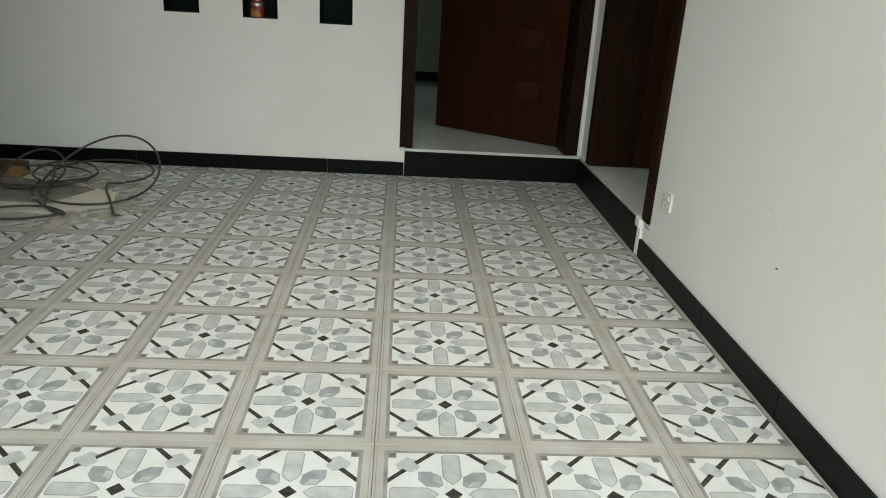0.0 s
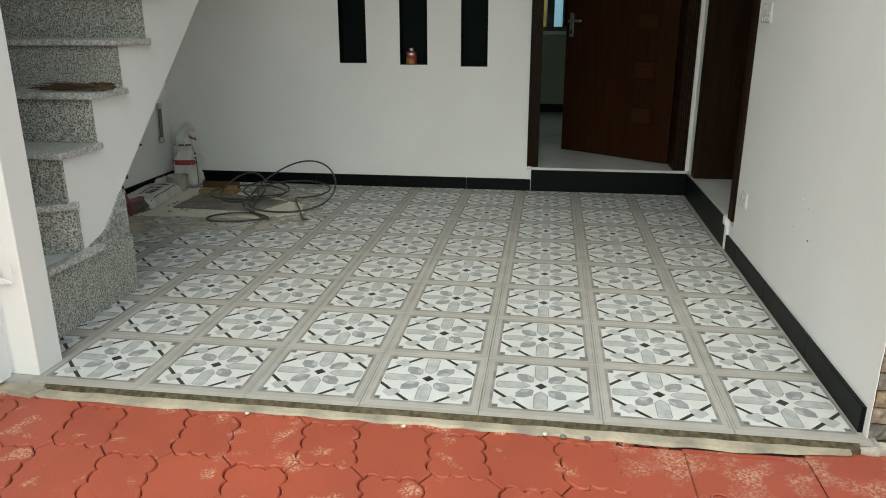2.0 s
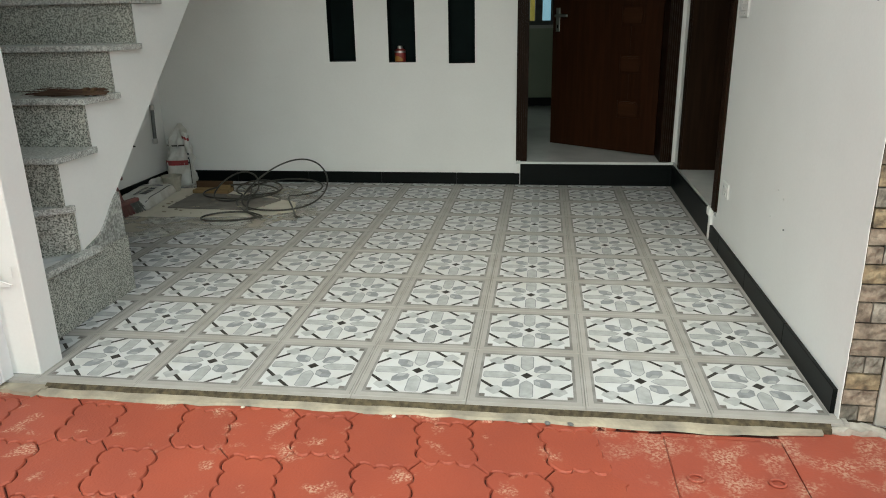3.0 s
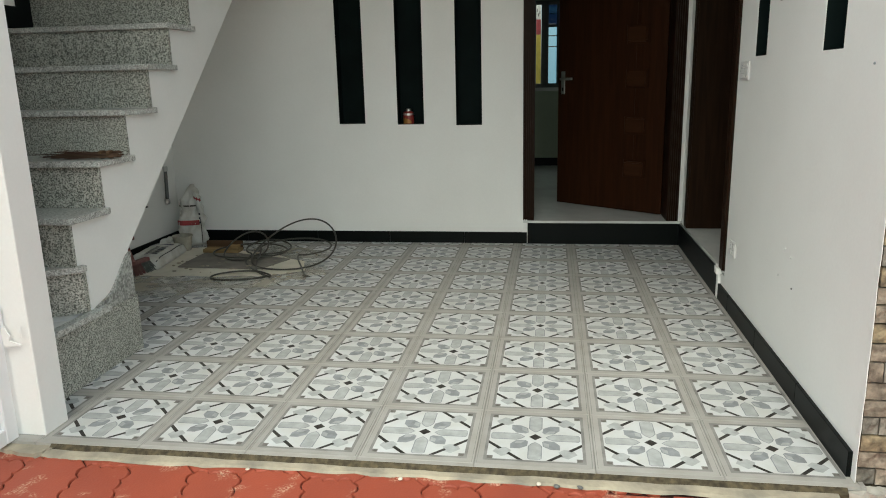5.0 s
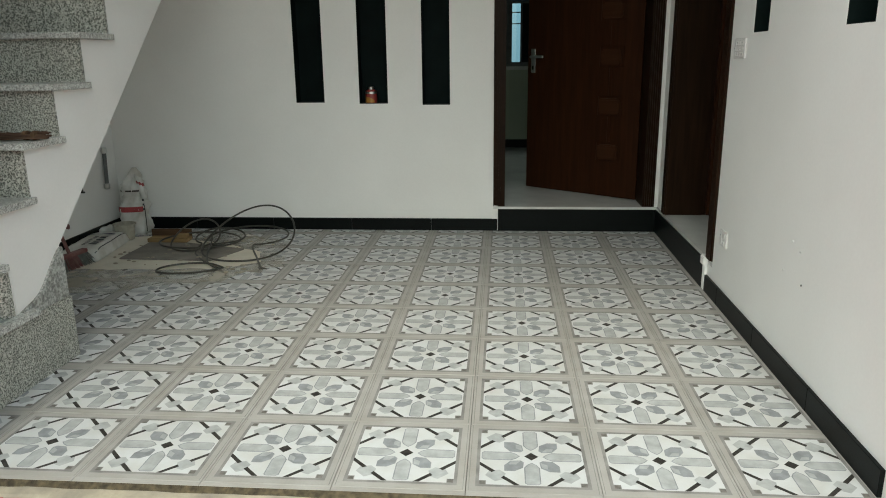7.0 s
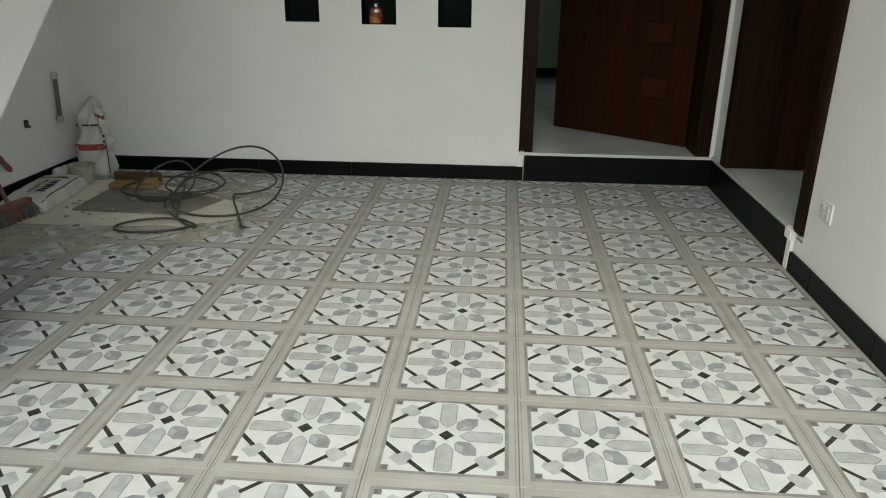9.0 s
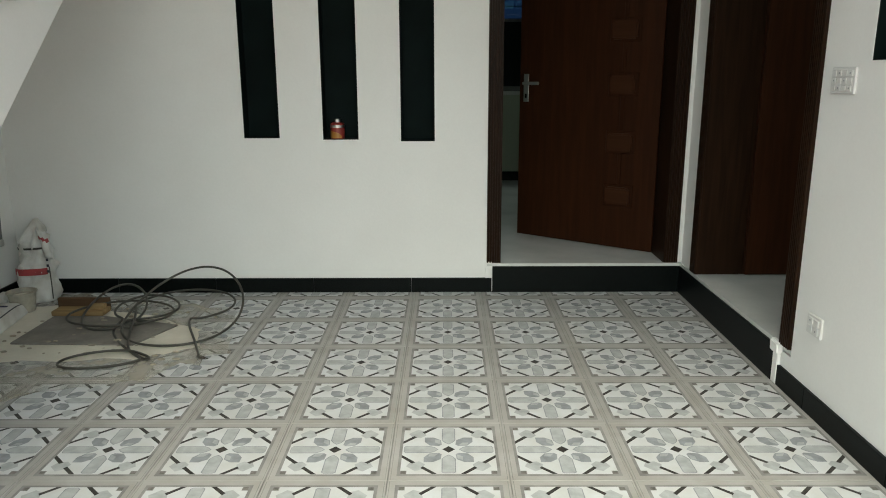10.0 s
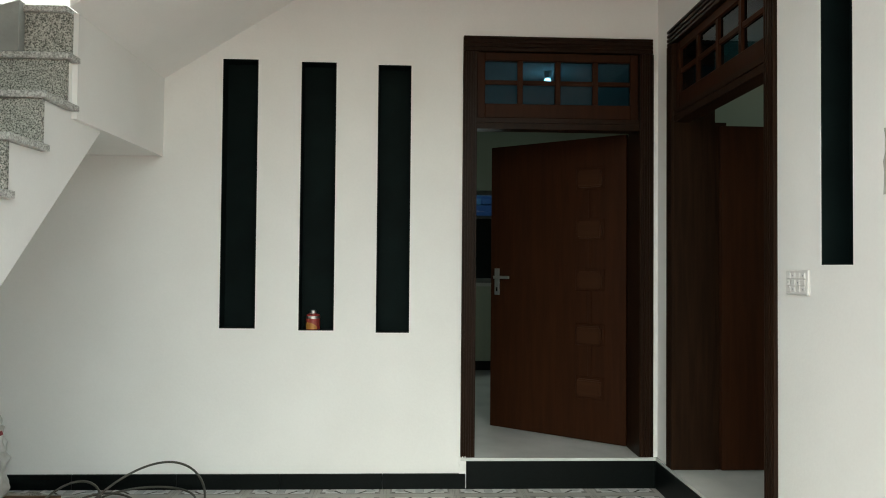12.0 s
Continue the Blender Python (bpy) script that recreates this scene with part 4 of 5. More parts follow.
# ---- gates, both folded back outside ----
def gate(x, face, y0, y1, label):
    """White sheet-metal gate leaf along y; face is the side (+1 or -1 along x) with the panels."""
    g = empty("metal_gate", (0, 0, 0), label, "gate", group="folded gate leaves")
    t = 0.02
    z0, z1 = 0.0, 1.85
    for q in (y0, y1 - 0.06):
        part("stile", boxes((x - t, q, z0, x + t, q + 0.06, z1)), M["gate"], g, bevel=0.004)
    rails = (0.0, 0.23, 0.42, 0.90, 1.35, 1.79)
    for r in rails:
        part("rail", boxes((x - t * 0.9, y0 + 0.06, r, x + t * 0.9, y1 - 0.06, r + 0.06)), M["gate"], g, bevel=0.003)
    part("sheet", boxes((x - 0.003, y0 + 0.06, 0.03, x + 0.003, y1 - 0.06, 1.80)), M["gate"], g)
    n = 9
    for i in range(1, n):
        y = y0 + 0.06 + (y1 - y0 - 0.12) * i / n
        a, b = sorted((x + 0.0035 * face, x + 0.014 * face))
        for r, q in zip(rails, rails[1:]):
            part("slat", boxes((a, y - 0.012, r + 0.061, b, y + 0.012, q - 0.001)), M["gate"], g)
    for zz in (0.42, 1.45):
        a, b = y1 - 0.0, y1 + 0.021
        part("hinge", boxes((x - 0.018, a, zz, x + 0.018, b, zz + 0.09)), M["gate"], g, "painted steel hinge", bevel=0.006)
    return g


gate(-1.955, 1, -1.60, -0.195, "white painted metal gate leaf folded back beside the pier")
gate(1.205, -1, -1.60, -0.225, "white painted metal gate leaf folded back beside the stone pier")

# cement smeared at the foot of the left pier
bm = bmesh.new()
frnd = random.Random(12)
outline = []
for (xa, ya), (xb, yb) in zip([(-2.06, -0.173), (-1.79, -0.173), (-1.765, -0.24), (-1.80, -0.29), (-1.93, -0.275), (-2.05, -0.235)], [(-1.79, -0.173), (-1.765, -0.24), (-1.80, -0.29), (-1.93, -0.275), (-2.05, -0.235), (-2.06, -0.173)]):
    for i in range(5):
        q = i / 5
        j = 0.006 if ya < -0.18 or i else 0.0
        outline.append((xa + (xb - xa) * q + frnd.uniform(-j, j), min(-0.173, ya + (yb - ya) * q + frnd.uniform(-j, j))))
prism(bm, outline, 2, RED - 0.02, -0.010)
tagged(part("trim_pier_cement", bm, M["cement"]), "rough cement smear at the foot of the white pier", "trim", kind="structure")

# broken plaster on the left pier
bm = bmesh.new()
prism(bm, [(-1.945, 0.372), (-1.94, 0.43), (-1.925, 0.445), (-1.918, 0.42), (-1.905, 0.405), (-1.912, 0.385), (-1.865, 0.374), (-1.868, 0.366), (-1.93, 0.362)], 1, -0.196, -0.1905)
prism(bm, [(-1.872, 0.40), (-1.868, 0.44), (-1.858, 0.445), (-1.860, 0.40)], 1, -0.194, -0.1905)
tagged(part("trim_plaster_chip", bm, M["white"], bevel=0.0015), "chipped plaster round the gate hinge", "trim", kind="structure")

# ---- switch plate, socket, open conduit box ----
def plate(name, y0, y1, z0, z1, cols, rows, label, cat):
    e = empty(name, (XR, (y0 + y1) / 2, (z0 + z1) / 2), label, cat)
    e.matrix_world = Matrix.Identity(4)
    part("plate", boxes((XR - 0.010, y0, z0, XR, y1, z1)), M["plastic"], e, bevel=0.003)
    w, h = (y1 - y0 - 0.02) / cols, (z1 - z0 - 0.016) / rows
    for i in range(cols):
        for j in range(rows):
            a, b = y0 + 0.01 + w * i, z0 + 0.008 + h * j
            part("rocker", boxes((XR - 0.0145, a + w * 0.14, b + h * 0.1, XR - 0.0102, a + w * 0.86, b + h * 0.9)), M["plastic"], e, bevel=0.0015)
            if (i + j) % 2 == 0:
                part("socket_hole", boxes((XR - 0.0152, a + w * 0.42, b + h * 0.4, XR - 0.0146, a + w * 0.58, b + h * 0.6)), M["t_mid"], e)
    return e


plate("switch_plate", 1.469, 1.633, 1.243, 1.338, 4, 3, "white plastic switch plate with rows of rocker switches", "switch")
plate("wall_socket", 1.490, 1.600, 0.315, 0.398, 2, 2, "white plastic wall socket low on the wall", "socket")

e = empty("conduit_recess", (0, 0, 0), "broken-out recess in the plaster with bundled wires", "recess")
bm = bmesh.new()
box(bm, XR + 0.063, PATCH[0] + 0.001, PATCH[2] + 0.001, XR + 0.0695, PATCH[1] - 0.001, PATCH[3] - 0.001)
part("rough_back", bm, M["dust"], e)
y0, y1, z0, z1 = PATCH
for q in ((y0, z0, y0 + 0.008, z1), (y1 - 0.008, z0, y1, z1), (y0 + 0.008, z0, y1 - 0.008, z0 + 0.008), (y0 + 0.008, z1 - 0.008, y1 - 0.008, z1)):
    bm = boxes((XR - 0.001, q[0], q[1], XR + 0.063, q[2], q[3]))
    bmesh.ops.subdivide_edges(bm, edges=bm.edges[:], cuts=5, use_grid_fill=True)
    for v in bm.verts:
        f = 0.020 * noise.noise(v.co * 19)
        v.co += Vector((0, f if q[3] - q[1] > 0.1 else 0, f if q[3] - q[1] < 0.1 else 0))
    part("broken_edge", bm, M["paste"], e)
bm = boxes((XR + 0.030, y0 + 0.012, z0 + 0.010, XR + 0.0625, y1 - 0.012, z0 + 0.062))
bmesh.ops.subdivide_edges(bm, edges=bm.edges[:], cuts=6, use_grid_fill=True)
for v in bm.verts:
    v.co.x += 0.012 * noise.noise(v.co * 31)
    v.co.z += 0.010 * noise.noise(v.co * 17)
part("broken_brick", bm, M["brickdust"], e, "dark broken brick bared in the recess")
wr = random.Random(8)


def wire(points, thick, mat):
    """One loose conductor along a few points."""
    cu = bpy.data.curves.new("wire", "CURVE")
    cu.dimensions, cu.bevel_depth, cu.bevel_resolution = "3D", thick, 2
    sp = cu.splines.new("NURBS")
    sp.points.add(len(points) - 1)
    sp.use_endpoint_u = True
    sp.order_u = 3
    for q, co in zip(sp.points, points):
        q.co = (*co, 1)
    w = new("wire", cu)
    w.data.materials.append(M[mat])
    w.parent = e


for i in range(7):
    zw = z0 + 0.072 + 0.010 * i
    wire([(XR + 0.046 - 0.022 * math.sin(math.pi * k / 5) + wr.uniform(-0.006, 0.006), y0 + 0.016 + (y1 - y0 - 0.032) * k / 5, zw + 0.018 * math.sin(math.pi * k / 5 - 0.6) + wr.uniform(-0.004, 0.004)) for k in range(6)], 0.0042, "cable" if i in (3, 4) else "plastic")
for i in range(10):
    y = y0 + 0.03 + 0.030 * i + wr.uniform(-0.008, 0.008)
    wire([(XR + 0.024 - 0.006 * k, y + wr.uniform(-0.014, 0.014), z0 + 0.085 - 0.026 * k) for k in range(4)], 0.0022, "plastic" if i % 3 == 1 or i > 7 else "cable")

# ---- can in the middle niche ----
def lathe(bm, prof, cx, cy, z0, n=24):
    rings = [[bm.verts.new((cx + r * math.cos(2 * math.pi * i / n), cy + r * math.sin(2 * math.pi * i / n), z0 + z)) for i in range(n)] for r, z in prof]
    for a, b in zip(rings, rings[1:]):
        for i in range(n):
            bm.faces.new((a[i], a[(i + 1) % n], b[(i + 1) % n], b[i]))
    bm.faces.new(rings[0][::-1])
    bm.faces.new(rings[-1])


can = empty("paint_can", (-1.069, YB + 0.045, 0.951), "small red and yellow printed solvent can in the niche", "can")
can.matrix_world = Matrix.Identity(4)
cx, cy, cz = -1.069, YB + 0.048, 0.9505
bm = bmesh.new()
lathe(bm, [(0.040, 0.0), (0.042, 0.003), (0.042, 0.085), (0.040, 0.089), (0.024, 0.097)], cx, cy, cz)
body = part("can_body", bm, M["canred"], can, smooth=False)
bm = bmesh.new()
lathe(bm, [(0.021, 0.0972), (0.021, 0.114), (0.018, 0.118)], cx, cy, cz)
part("cap", bm, M["chrome"], can, "silver screw cap")
bm = bmesh.new()
for i in range(9):
    a0, a1 = math.radians(-165 + i * 13), math.radians(-165 + (i + 1) * 13)
    h0, h1 = 0.012 + 0.055 * (1 - math.sin(math.pi * i / 9) * 0.5) * (i / 9), 0.012 + 0.055 * (1 - math.sin(math.pi * (i + 1) / 9) * 0.5) * ((i + 1) / 9)
    r = 0.0424
    bm.faces.new([bm.verts.new((cx + r * math.cos(a), cy + r * math.sin(a), cz + q)) for a, q in ((a0, 0.004), (a1, 0.004), (a1, 0.058 - h1 * 0.6), (a0, 0.058 - h0 * 0.6))])
part("label_band", bm, M["canyellow"], can, "yellow printed band")
bm = bmesh.new()
for i in range(12):
    a0, a1 = math.radians(-170 + i * 15), math.radians(-170 + (i + 1) * 15)
    r = 0.0424
    bm.faces.new([bm.verts.new((cx + r * math.cos(a), cy + r * math.sin(a), cz + q)) for a, q in ((a0, 0.066), (a1, 0.066), (a1, 0.082), (a0, 0.082))])
part("label_stripe", bm, M["chrome"], can, "silver stripe")

# ---- coiled cable on the floor ----
def tube(name, pts, radius, mat, label, cat, parent=None):
    cu = bpy.data.curves.new(name, "CURVE")
    cu.dimensions, cu.bevel_depth, cu.bevel_resolution, cu.use_fill_caps = "3D", radius, 3, True
    sp = cu.splines.new("NURBS")
    sp.points.add(len(pts) - 1)
    sp.use_endpoint_u, sp.order_u, sp.resolution_u = True, 4, 4
    for q, p in zip(sp.points, pts):
        q.co = (*p, 1)
    cu.materials.append(mat)
    ob = new(name, cu)
    if parent:
        ob.parent = parent
    return tagged(ob, label, cat)


def loop(cx, cy, rx, ry, z0, lift, a0, a1, turn=0.0, side=90, n=16):
    """Points round an ellipse; lift raises the side that faces the given angle."""
    out = []
    for i in range(n + 1):
        a = math.radians(a0 + (a1 - a0) * i / n)
        x, y = rx * math.cos(a), ry * math.sin(a)
        c, s = math.cos(math.radians(turn)), math.sin(math.radians(turn))
        k = (1 + math.cos(a - math.radians(side))) / 2
        out.append((cx + x * c - y * s, cy + x * s + y * c, 0.011 + z0 + lift * k ** 2))
    return out


pts = [(-1.605, 2.11, 0.012), (-1.63, 2.16, 0.012), (-1.70, 2.33, 0.014), (-1.79, 2.50, 0.02), (-1.83, 2.62, 0.03)]
pts += loop(-1.93, 2.84, 0.285, 0.265, 0.015, 0.02, 300, 560, 0, 90, 20)
pts += loop(-1.83, 2.555, 0.315, 0.315, 0.0, 0.245, 178, 560, 0, 80, 28)
pts += loop(-2.22, 2.66, 0.285, 0.175, 0.02, 0.03, -60, 325, 6, 90, 24)
pts += loop(-2.25, 2.66, 0.16, 0.21, 0.01, 0.13, -30, 300, 0, 95, 22)
pts += loop(-2.09, 2.71, 0.17, 0.14, 0.03, 0.05, 240, 590, 20, 90, 20)
pts += [(-2.20, 2.50, 0.012), (-2.12, 2.35, 0.012), (-1.99, 2.19, 0.012), (-1.90, 2.11, 0.012), (-1.84, 2.05, 0.012), (-1.82, 2.07, 0.014), (-1.86, 2.11, 0.014)]
pts += loop(-2.045, 2.055, 0.195, 0.09, 0.0, 0.012, 50, 340, 14, 90, 22)
pts += [(-1.97, 2.16, 0.014), (-2.03, 2.30, 0.014), (-2.08, 2.45, 0.03), (-2.10, 2.60, 0.06), (-2.16, 2.72, 0.07)]
tube("cable", pts, 0.0062, M["cable"], "coil of dirty black cable lying on the tiles", "cable")
ends = bpy.data.objects["cable"]
for d in (-0.012, 0.004, 0.018):
    tube("wire_end", [(-1.607, 2.115, 0.013), (-1.607 + d, 2.095, 0.016), (-1.59 + d * 1.6, 2.075, 0.012), (-1.57 + d, 2.078, 0.010)], 0.0028, M["cable"], "", "", ends)

# ---- board, cement dust and wood offcuts ----
def slab(name, pts, z0, z1, mat, label, cat, kind=""):
    bm = bmesh.new()
    prism(bm, pts, 2, z0, z1)
    return tagged(part(name, bm, mat, bevel=0.002 if z1 - z0 > 0.006 else 0.0), label, cat, kind=kind)


def ragged(pts, amount, seed, n=7):
    r = random.Random(seed)
    out = []
    for (x0, y0), (x1, y1) in zip(pts, pts[1:] + pts[:1]):
        for i in range(n):
            q = i / n
            out.append((x0 + (x1 - x0) * q + r.uniform(-amount, amount), y0 + (y1 - y0) * q + r.uniform(-amount, amount)))
    return out


slab("cement_spill", ragged([(-2.85, 2.05), (-2.45, 2.06), (-1.90, 2.10), (-1.66, 2.24), (-1.74, 2.50), (-2.05, 2.72), (-2.70, 2.96), (-3.05, 2.8)], 0.018, 2), 0.0013, 0.0024, M["dust"], "pale cement dust spread over the tiles", "cement", "stuff")
slab("cement_film", ragged([(-2.97, 1.55), (-2.35, 1.60), (-1.75, 1.86), (-1.50, 2.2), (-1.62, 2.75), (-1.9, 2.95), (-2.75, 3.15), (-3.05, 2.9)], 0.05, 9), 0.00175, 0.0021, M["film"], "thin grey-brown film of cement dust over the tiles", "cement", "stuff")
slab("board", [(-2.62, 2.285), (-1.99, 2.265), (-1.87, 2.56), (-2.62, 2.80)], 0.0026, 0.012, M["board"], "dark dirty plywood board lying on the floor", "board")
offcut = empty("wood_offcut", (-2.58, 2.86, 0.012), "raw wooden plank offcut with a side batten", "wood")
offcut.matrix_world = Matrix.Identity(4)
part("plank", boxes((-2.63, 2.70, 0.0125, -2.34, 2.80, 0.04)), M["rawwood"], offcut, bevel=0.003)
part("batten", boxes((-2.645, 2.805, 0.0125, -2.35, 2.83, 0.085)), M["rawwood2"], offcut, bevel=0.003)
part("block", boxes((-2.42, 2.72, 0.0405, -2.35, 2.78, 0.066)), M["rawwood"], offcut, bevel=0.003)
drnd = random.Random(17)
bm = bmesh.new()
for i in range(46):
    x, y, s = drnd.uniform(-2.7, -1.7), drnd.uniform(2.0, 2.85), drnd.uniform(0.004, 0.013)
    if -2.62 < x < -1.95 and y > 2.27:
        z = 0.0122
    else:
        z = 0.0026
    bmesh.ops.create_icosphere(bm, subdivisions=1, radius=s, matrix=Matrix.Translation((x, y, z + s * 0.3)) @ Matrix.Diagonal((drnd.uniform(0.8, 2.2), 1, 0.5, 1)))
tagged(part("rubble", bm, M["cement"]), "crumbs of cement and wood chips", "rubble", kind="stuff")

# ---- sacks and pot ----
def sack(name, m, w, d, h, label, lean=0.0, tied=True):
    """A stuffed woven sack; rings narrow to a tied neck with creases."""
    e = empty(name, m, label, "sack")
    bm = bmesh.new()
    n, rows = 40, 26
    rings = []
    for j in range(rows + 1):
        q = j / rows
        if tied:
            r = float(np.interp(q, (0, 0.2, 0.42, 0.56, 0.64, 0.74, 0.84, 0.92, 1.0), (1.12, 0.98, 0.88, 0.80, 0.74, 0.76, 0.50, 0.36, 0.12)))
        else:
            r = math.sin(math.pi * min(max(q, 0.02), 0.98)) ** 0.28
        if q < 0.06:
            r *= 0.86 + q * 2.3
        row = []
        for i in range(n):
            a = 2 * math.pi * i / n
            c, s = math.cos(a), math.sin(a)
            p = 3.0
            k = (abs(c) ** p + abs(s) ** p) ** (-1 / p)
            crease = 1 + 0.05 * math.sin(7 * a + 9 * q) * (0.3 + q) + (0.12 + 0.55 * q) * noise.noise((c * 2.2, s * 2.2, q * 6)) + (0.06 + 0.45 * q) * noise.noise((c * 4, s * 4, q * 15)) - 0.22 * q * abs(noise.noise((c * 3 + 5, s * 3, q * 9)))
            row.append(bm.verts.new((w / 2 * r * k * c * crease + lean * q * q, d / 2 * r * k * s * crease, h * q)))
        rings.append(row)
    for a, b in zip(rings, rings[1:]):
        for i in range(n):
            bm.faces.new((a[i], a[(i + 1) % n], b[(i + 1) % n], b[i]))
    bm.faces.new(rings[0][::-1])
    bm.faces.new(rings[-1])
    part("sack_body", bm, M["sack"], e, smooth=True)
    return e, rings


sk, _ = sack("cement_sack", pose(-2.885, 3.055, 0, 0, 0, 12), 0.20, 0.18, 0.50, "upright half-empty white woven sack with a red band", 0.03)


def band(e, w, d, z0, z1, a0, a1, mat, name, label="", grow=1.05, lean=0.0):
    bm = bmesh.new()
    n = 14
    rows = []
    for i in range(n + 1):
        a = math.radians(a0 + (a1 - a0) * i / n)
        c, s = math.cos(a), math.sin(a)
        k = (abs(c) ** 3 + abs(s) ** 3) ** (-1 / 3) * grow
        rows.append([bm.verts.new((w / 2 * k * c * g + lean, d / 2 * k * s * g, z)) for g, z in ((1, z0), (1.012, (z0 + z1) / 2), (1, z1))])
    for a, b in zip(rows, rows[1:]):
        for j in range(2):
            bm.faces.new((a[j], b[j], b[j + 1], a[j + 1]))
    part(name, bm, mat, e, label)


band(sk, 0.20, 0.18, 0.175, 0.215, -150, -45, M["sackred"], "printed_band", "red printed band", 1.04)
# a folded flap of the sack's mouth, hanging over on one side
bm = bmesh.new()
grid = []
for j in range(9):
    v = j / 8
    grid.append([bm.verts.new((0.035 + 0.06 * u + 0.03 * v + 0.010 * noise.noise((u * 3, v * 4, 1.0)), -0.045 - 0.05 * math.sin(u * 2.6) + 0.012 * noise.noise((u * 4, v * 5, 6.0)), 0.455 - 0.17 * v - 0.02 * u + 0.012 * noise.noise((u * 5, v * 3, 9.0)))) for u in [i / 8 for i in range(9)]])
for j in range(8):
    for i in range(8):
        bm.faces.new((grid[j][i], grid[j][i + 1], grid[j + 1][i + 1], grid[j + 1][i]))
flap = part("folded_flap", bm, M["sack"], sk, smooth=True)
flap.data.materials.append(M["sackred"])
for k in range(16, 24):
    flap.data.polygons[k].material_index = 1
thick = flap.modifiers.new("thickness", "SOLIDIFY")
thick.thickness = 0.003
for k in range(3):
    part("printed_mark", boxes((0.088, -0.100, 0.19 + 0.035 * k, 0.100, -0.096, 0.205 + 0.035 * k)), M["inkdark"], sk)
band(sk, 0.20, 0.18, 0.02, 0.22, -42, -38, M["cable"], "seam", "", 1.08)
band(sk, 0.20, 0.18, 0.325, 0.337, -170, -20, M["cable"], "tie_string", "", 0.80)

e = empty("cement_sack", pose(-2.905, 2.50, 0, 0, 0, 8), "full white cement sack lying flat with blue print", "sack")
bm = bmesh.new()
nx, ny = 18, 26
W2, L2, H2 = 0.14, 0.31, 0.072
def sack_z(u, v):
    return H2 * (max(0.0, 1 - abs(u) ** 5.0) ** 0.5) * (max(0.0, 1 - abs(v) ** 7.0) ** 0.5)
top, bot = [], []
for j in range(ny + 1):
    v = -1 + 2 * j / ny
    rt, rb = [], []
    for i in range(nx + 1):
        u = -1 + 2 * i / nx
        z = sack_z(u, v)
        f = 0.006 * noise.noise((u * 3, v * 4, 2.0)) * (z / H2)
        rt.append(bm.verts.new((u * W2 * (1 - 0.05 * v * v), v * L2, 0.012 + z + f)))
        rb.append(bm.verts.new((u * W2 * (1 - 0.05 * v * v), v * L2, 0.003)) if 0 < i < nx and 0 < j < ny else None)
    top.append(rt)
for j in range(ny):
    for i in range(nx):
        bm.faces.new((top[j][i], top[j][i + 1], top[j + 1][i + 1], top[j + 1][i]))
rim = [top[0][i] for i in range(nx + 1)] + [top[j][nx] for j in range(1, ny + 1)] + [top[ny][i] for i in range(nx - 1, -1, -1)] + [top[j][0] for j in range(ny - 1, 0, -1)]
base = [bm.verts.new((v.co.x * 0.97, v.co.y * 0.97, 0.003)) for v in rim]
for i in range(len(rim)):
    bm.faces.new((rim[i], rim[(i + 1) % len(rim)], base[(i + 1) % len(rim)], base[i]))
bm.faces.new(base)
for v in [v for v in bm.verts if not v.link_faces]:
    bm.verts.remove(v)
part("sack_body", bm, M["sack"], e, smooth=True)


def printed(u0, u1, v0, v1, mat, name, label=""):
    bm = bmesh.new()
    n = 6
    g = [[bm.verts.new((u * W2 * (1 - 0.05 * v * v), v * L2, 0.0155 + sack_z(u, v) + 0.006 * noise.noise((u * 3, v * 4, 2.0)) * sack_z(u, v) / H2)) for u in [u0 + (u1 - u0) * i / n for i in range(n + 1)]] for v in [v0 + (v1 - v0) * j / n for j in range(n + 1)]]
    for j in range(n):
        for i in range(n):
            bm.faces.new((g[j][i], g[j][i + 1], g[j + 1][i + 1], g[j + 1][i]))
    part(name, bm, mat, e, label)


printed(-0.75, 0.62, 0.42, 0.50, M["inkblue"], "printed_stripe", "dark blue printed stripe")
for k in range(6):
    printed(0.16, 0.52, -0.50 + 0.13 * k, -0.42 + 0.13 * k, M["inkdark"], "printed_mark")
for k in range(9):
    printed(-0.16, 0.02, -0.52 + 0.09 * k, -0.47 + 0.09 * k, M["inkdark"], "printed_mark")
printed(0.80, 0.84, -0.9, 0.9, M["inkdark"], "seam")

pot = empty("mixing_pot", (-2.855, 2.825, 0), "cement-splashed cream plastic pot beside the sack", "pot")
bm = bmesh.new()
lathe(bm, [(0.056, 0.002), (0.060, 0.006), (0.074, 0.112), (0.081, 0.115), (0.081, 0.123), (0.075, 0.123), (0.071, 0.095), (0.02, 0.09)], 0, 0, 0, 32)
part("pot_body", bm, M["pot"], pot, smooth=False)
bm = bmesh.new()
lathe(bm, [(0.066, 0.0905), (0.055, 0.097), (0.03, 0.10)], 0, 0, 0, 20)
part("dried_cement", bm, M["dust"], pot)

# crumpled bag by the wall
bm = bmesh.new()
bmesh.ops.create_icosphere(bm, subdivisions=3, radius=0.07)
for v in bm.verts:
    k = 1 + 0.45 * noise.noise(v.co * 22) + 0.2 * noise.noise(v.co * 50)
    v.co = Vector((v.co.x * 1.1 * k, v.co.y * 1.3 * k, max(-0.04, v.co.z * 0.75 * k)))
ob = part("crumpled_bag", bm, M["sack"])
ob.matrix_world = pose(-2.985, 2.90, 0.042)
tagged(ob, "crumpled white plastic bag against the wall", "bag")

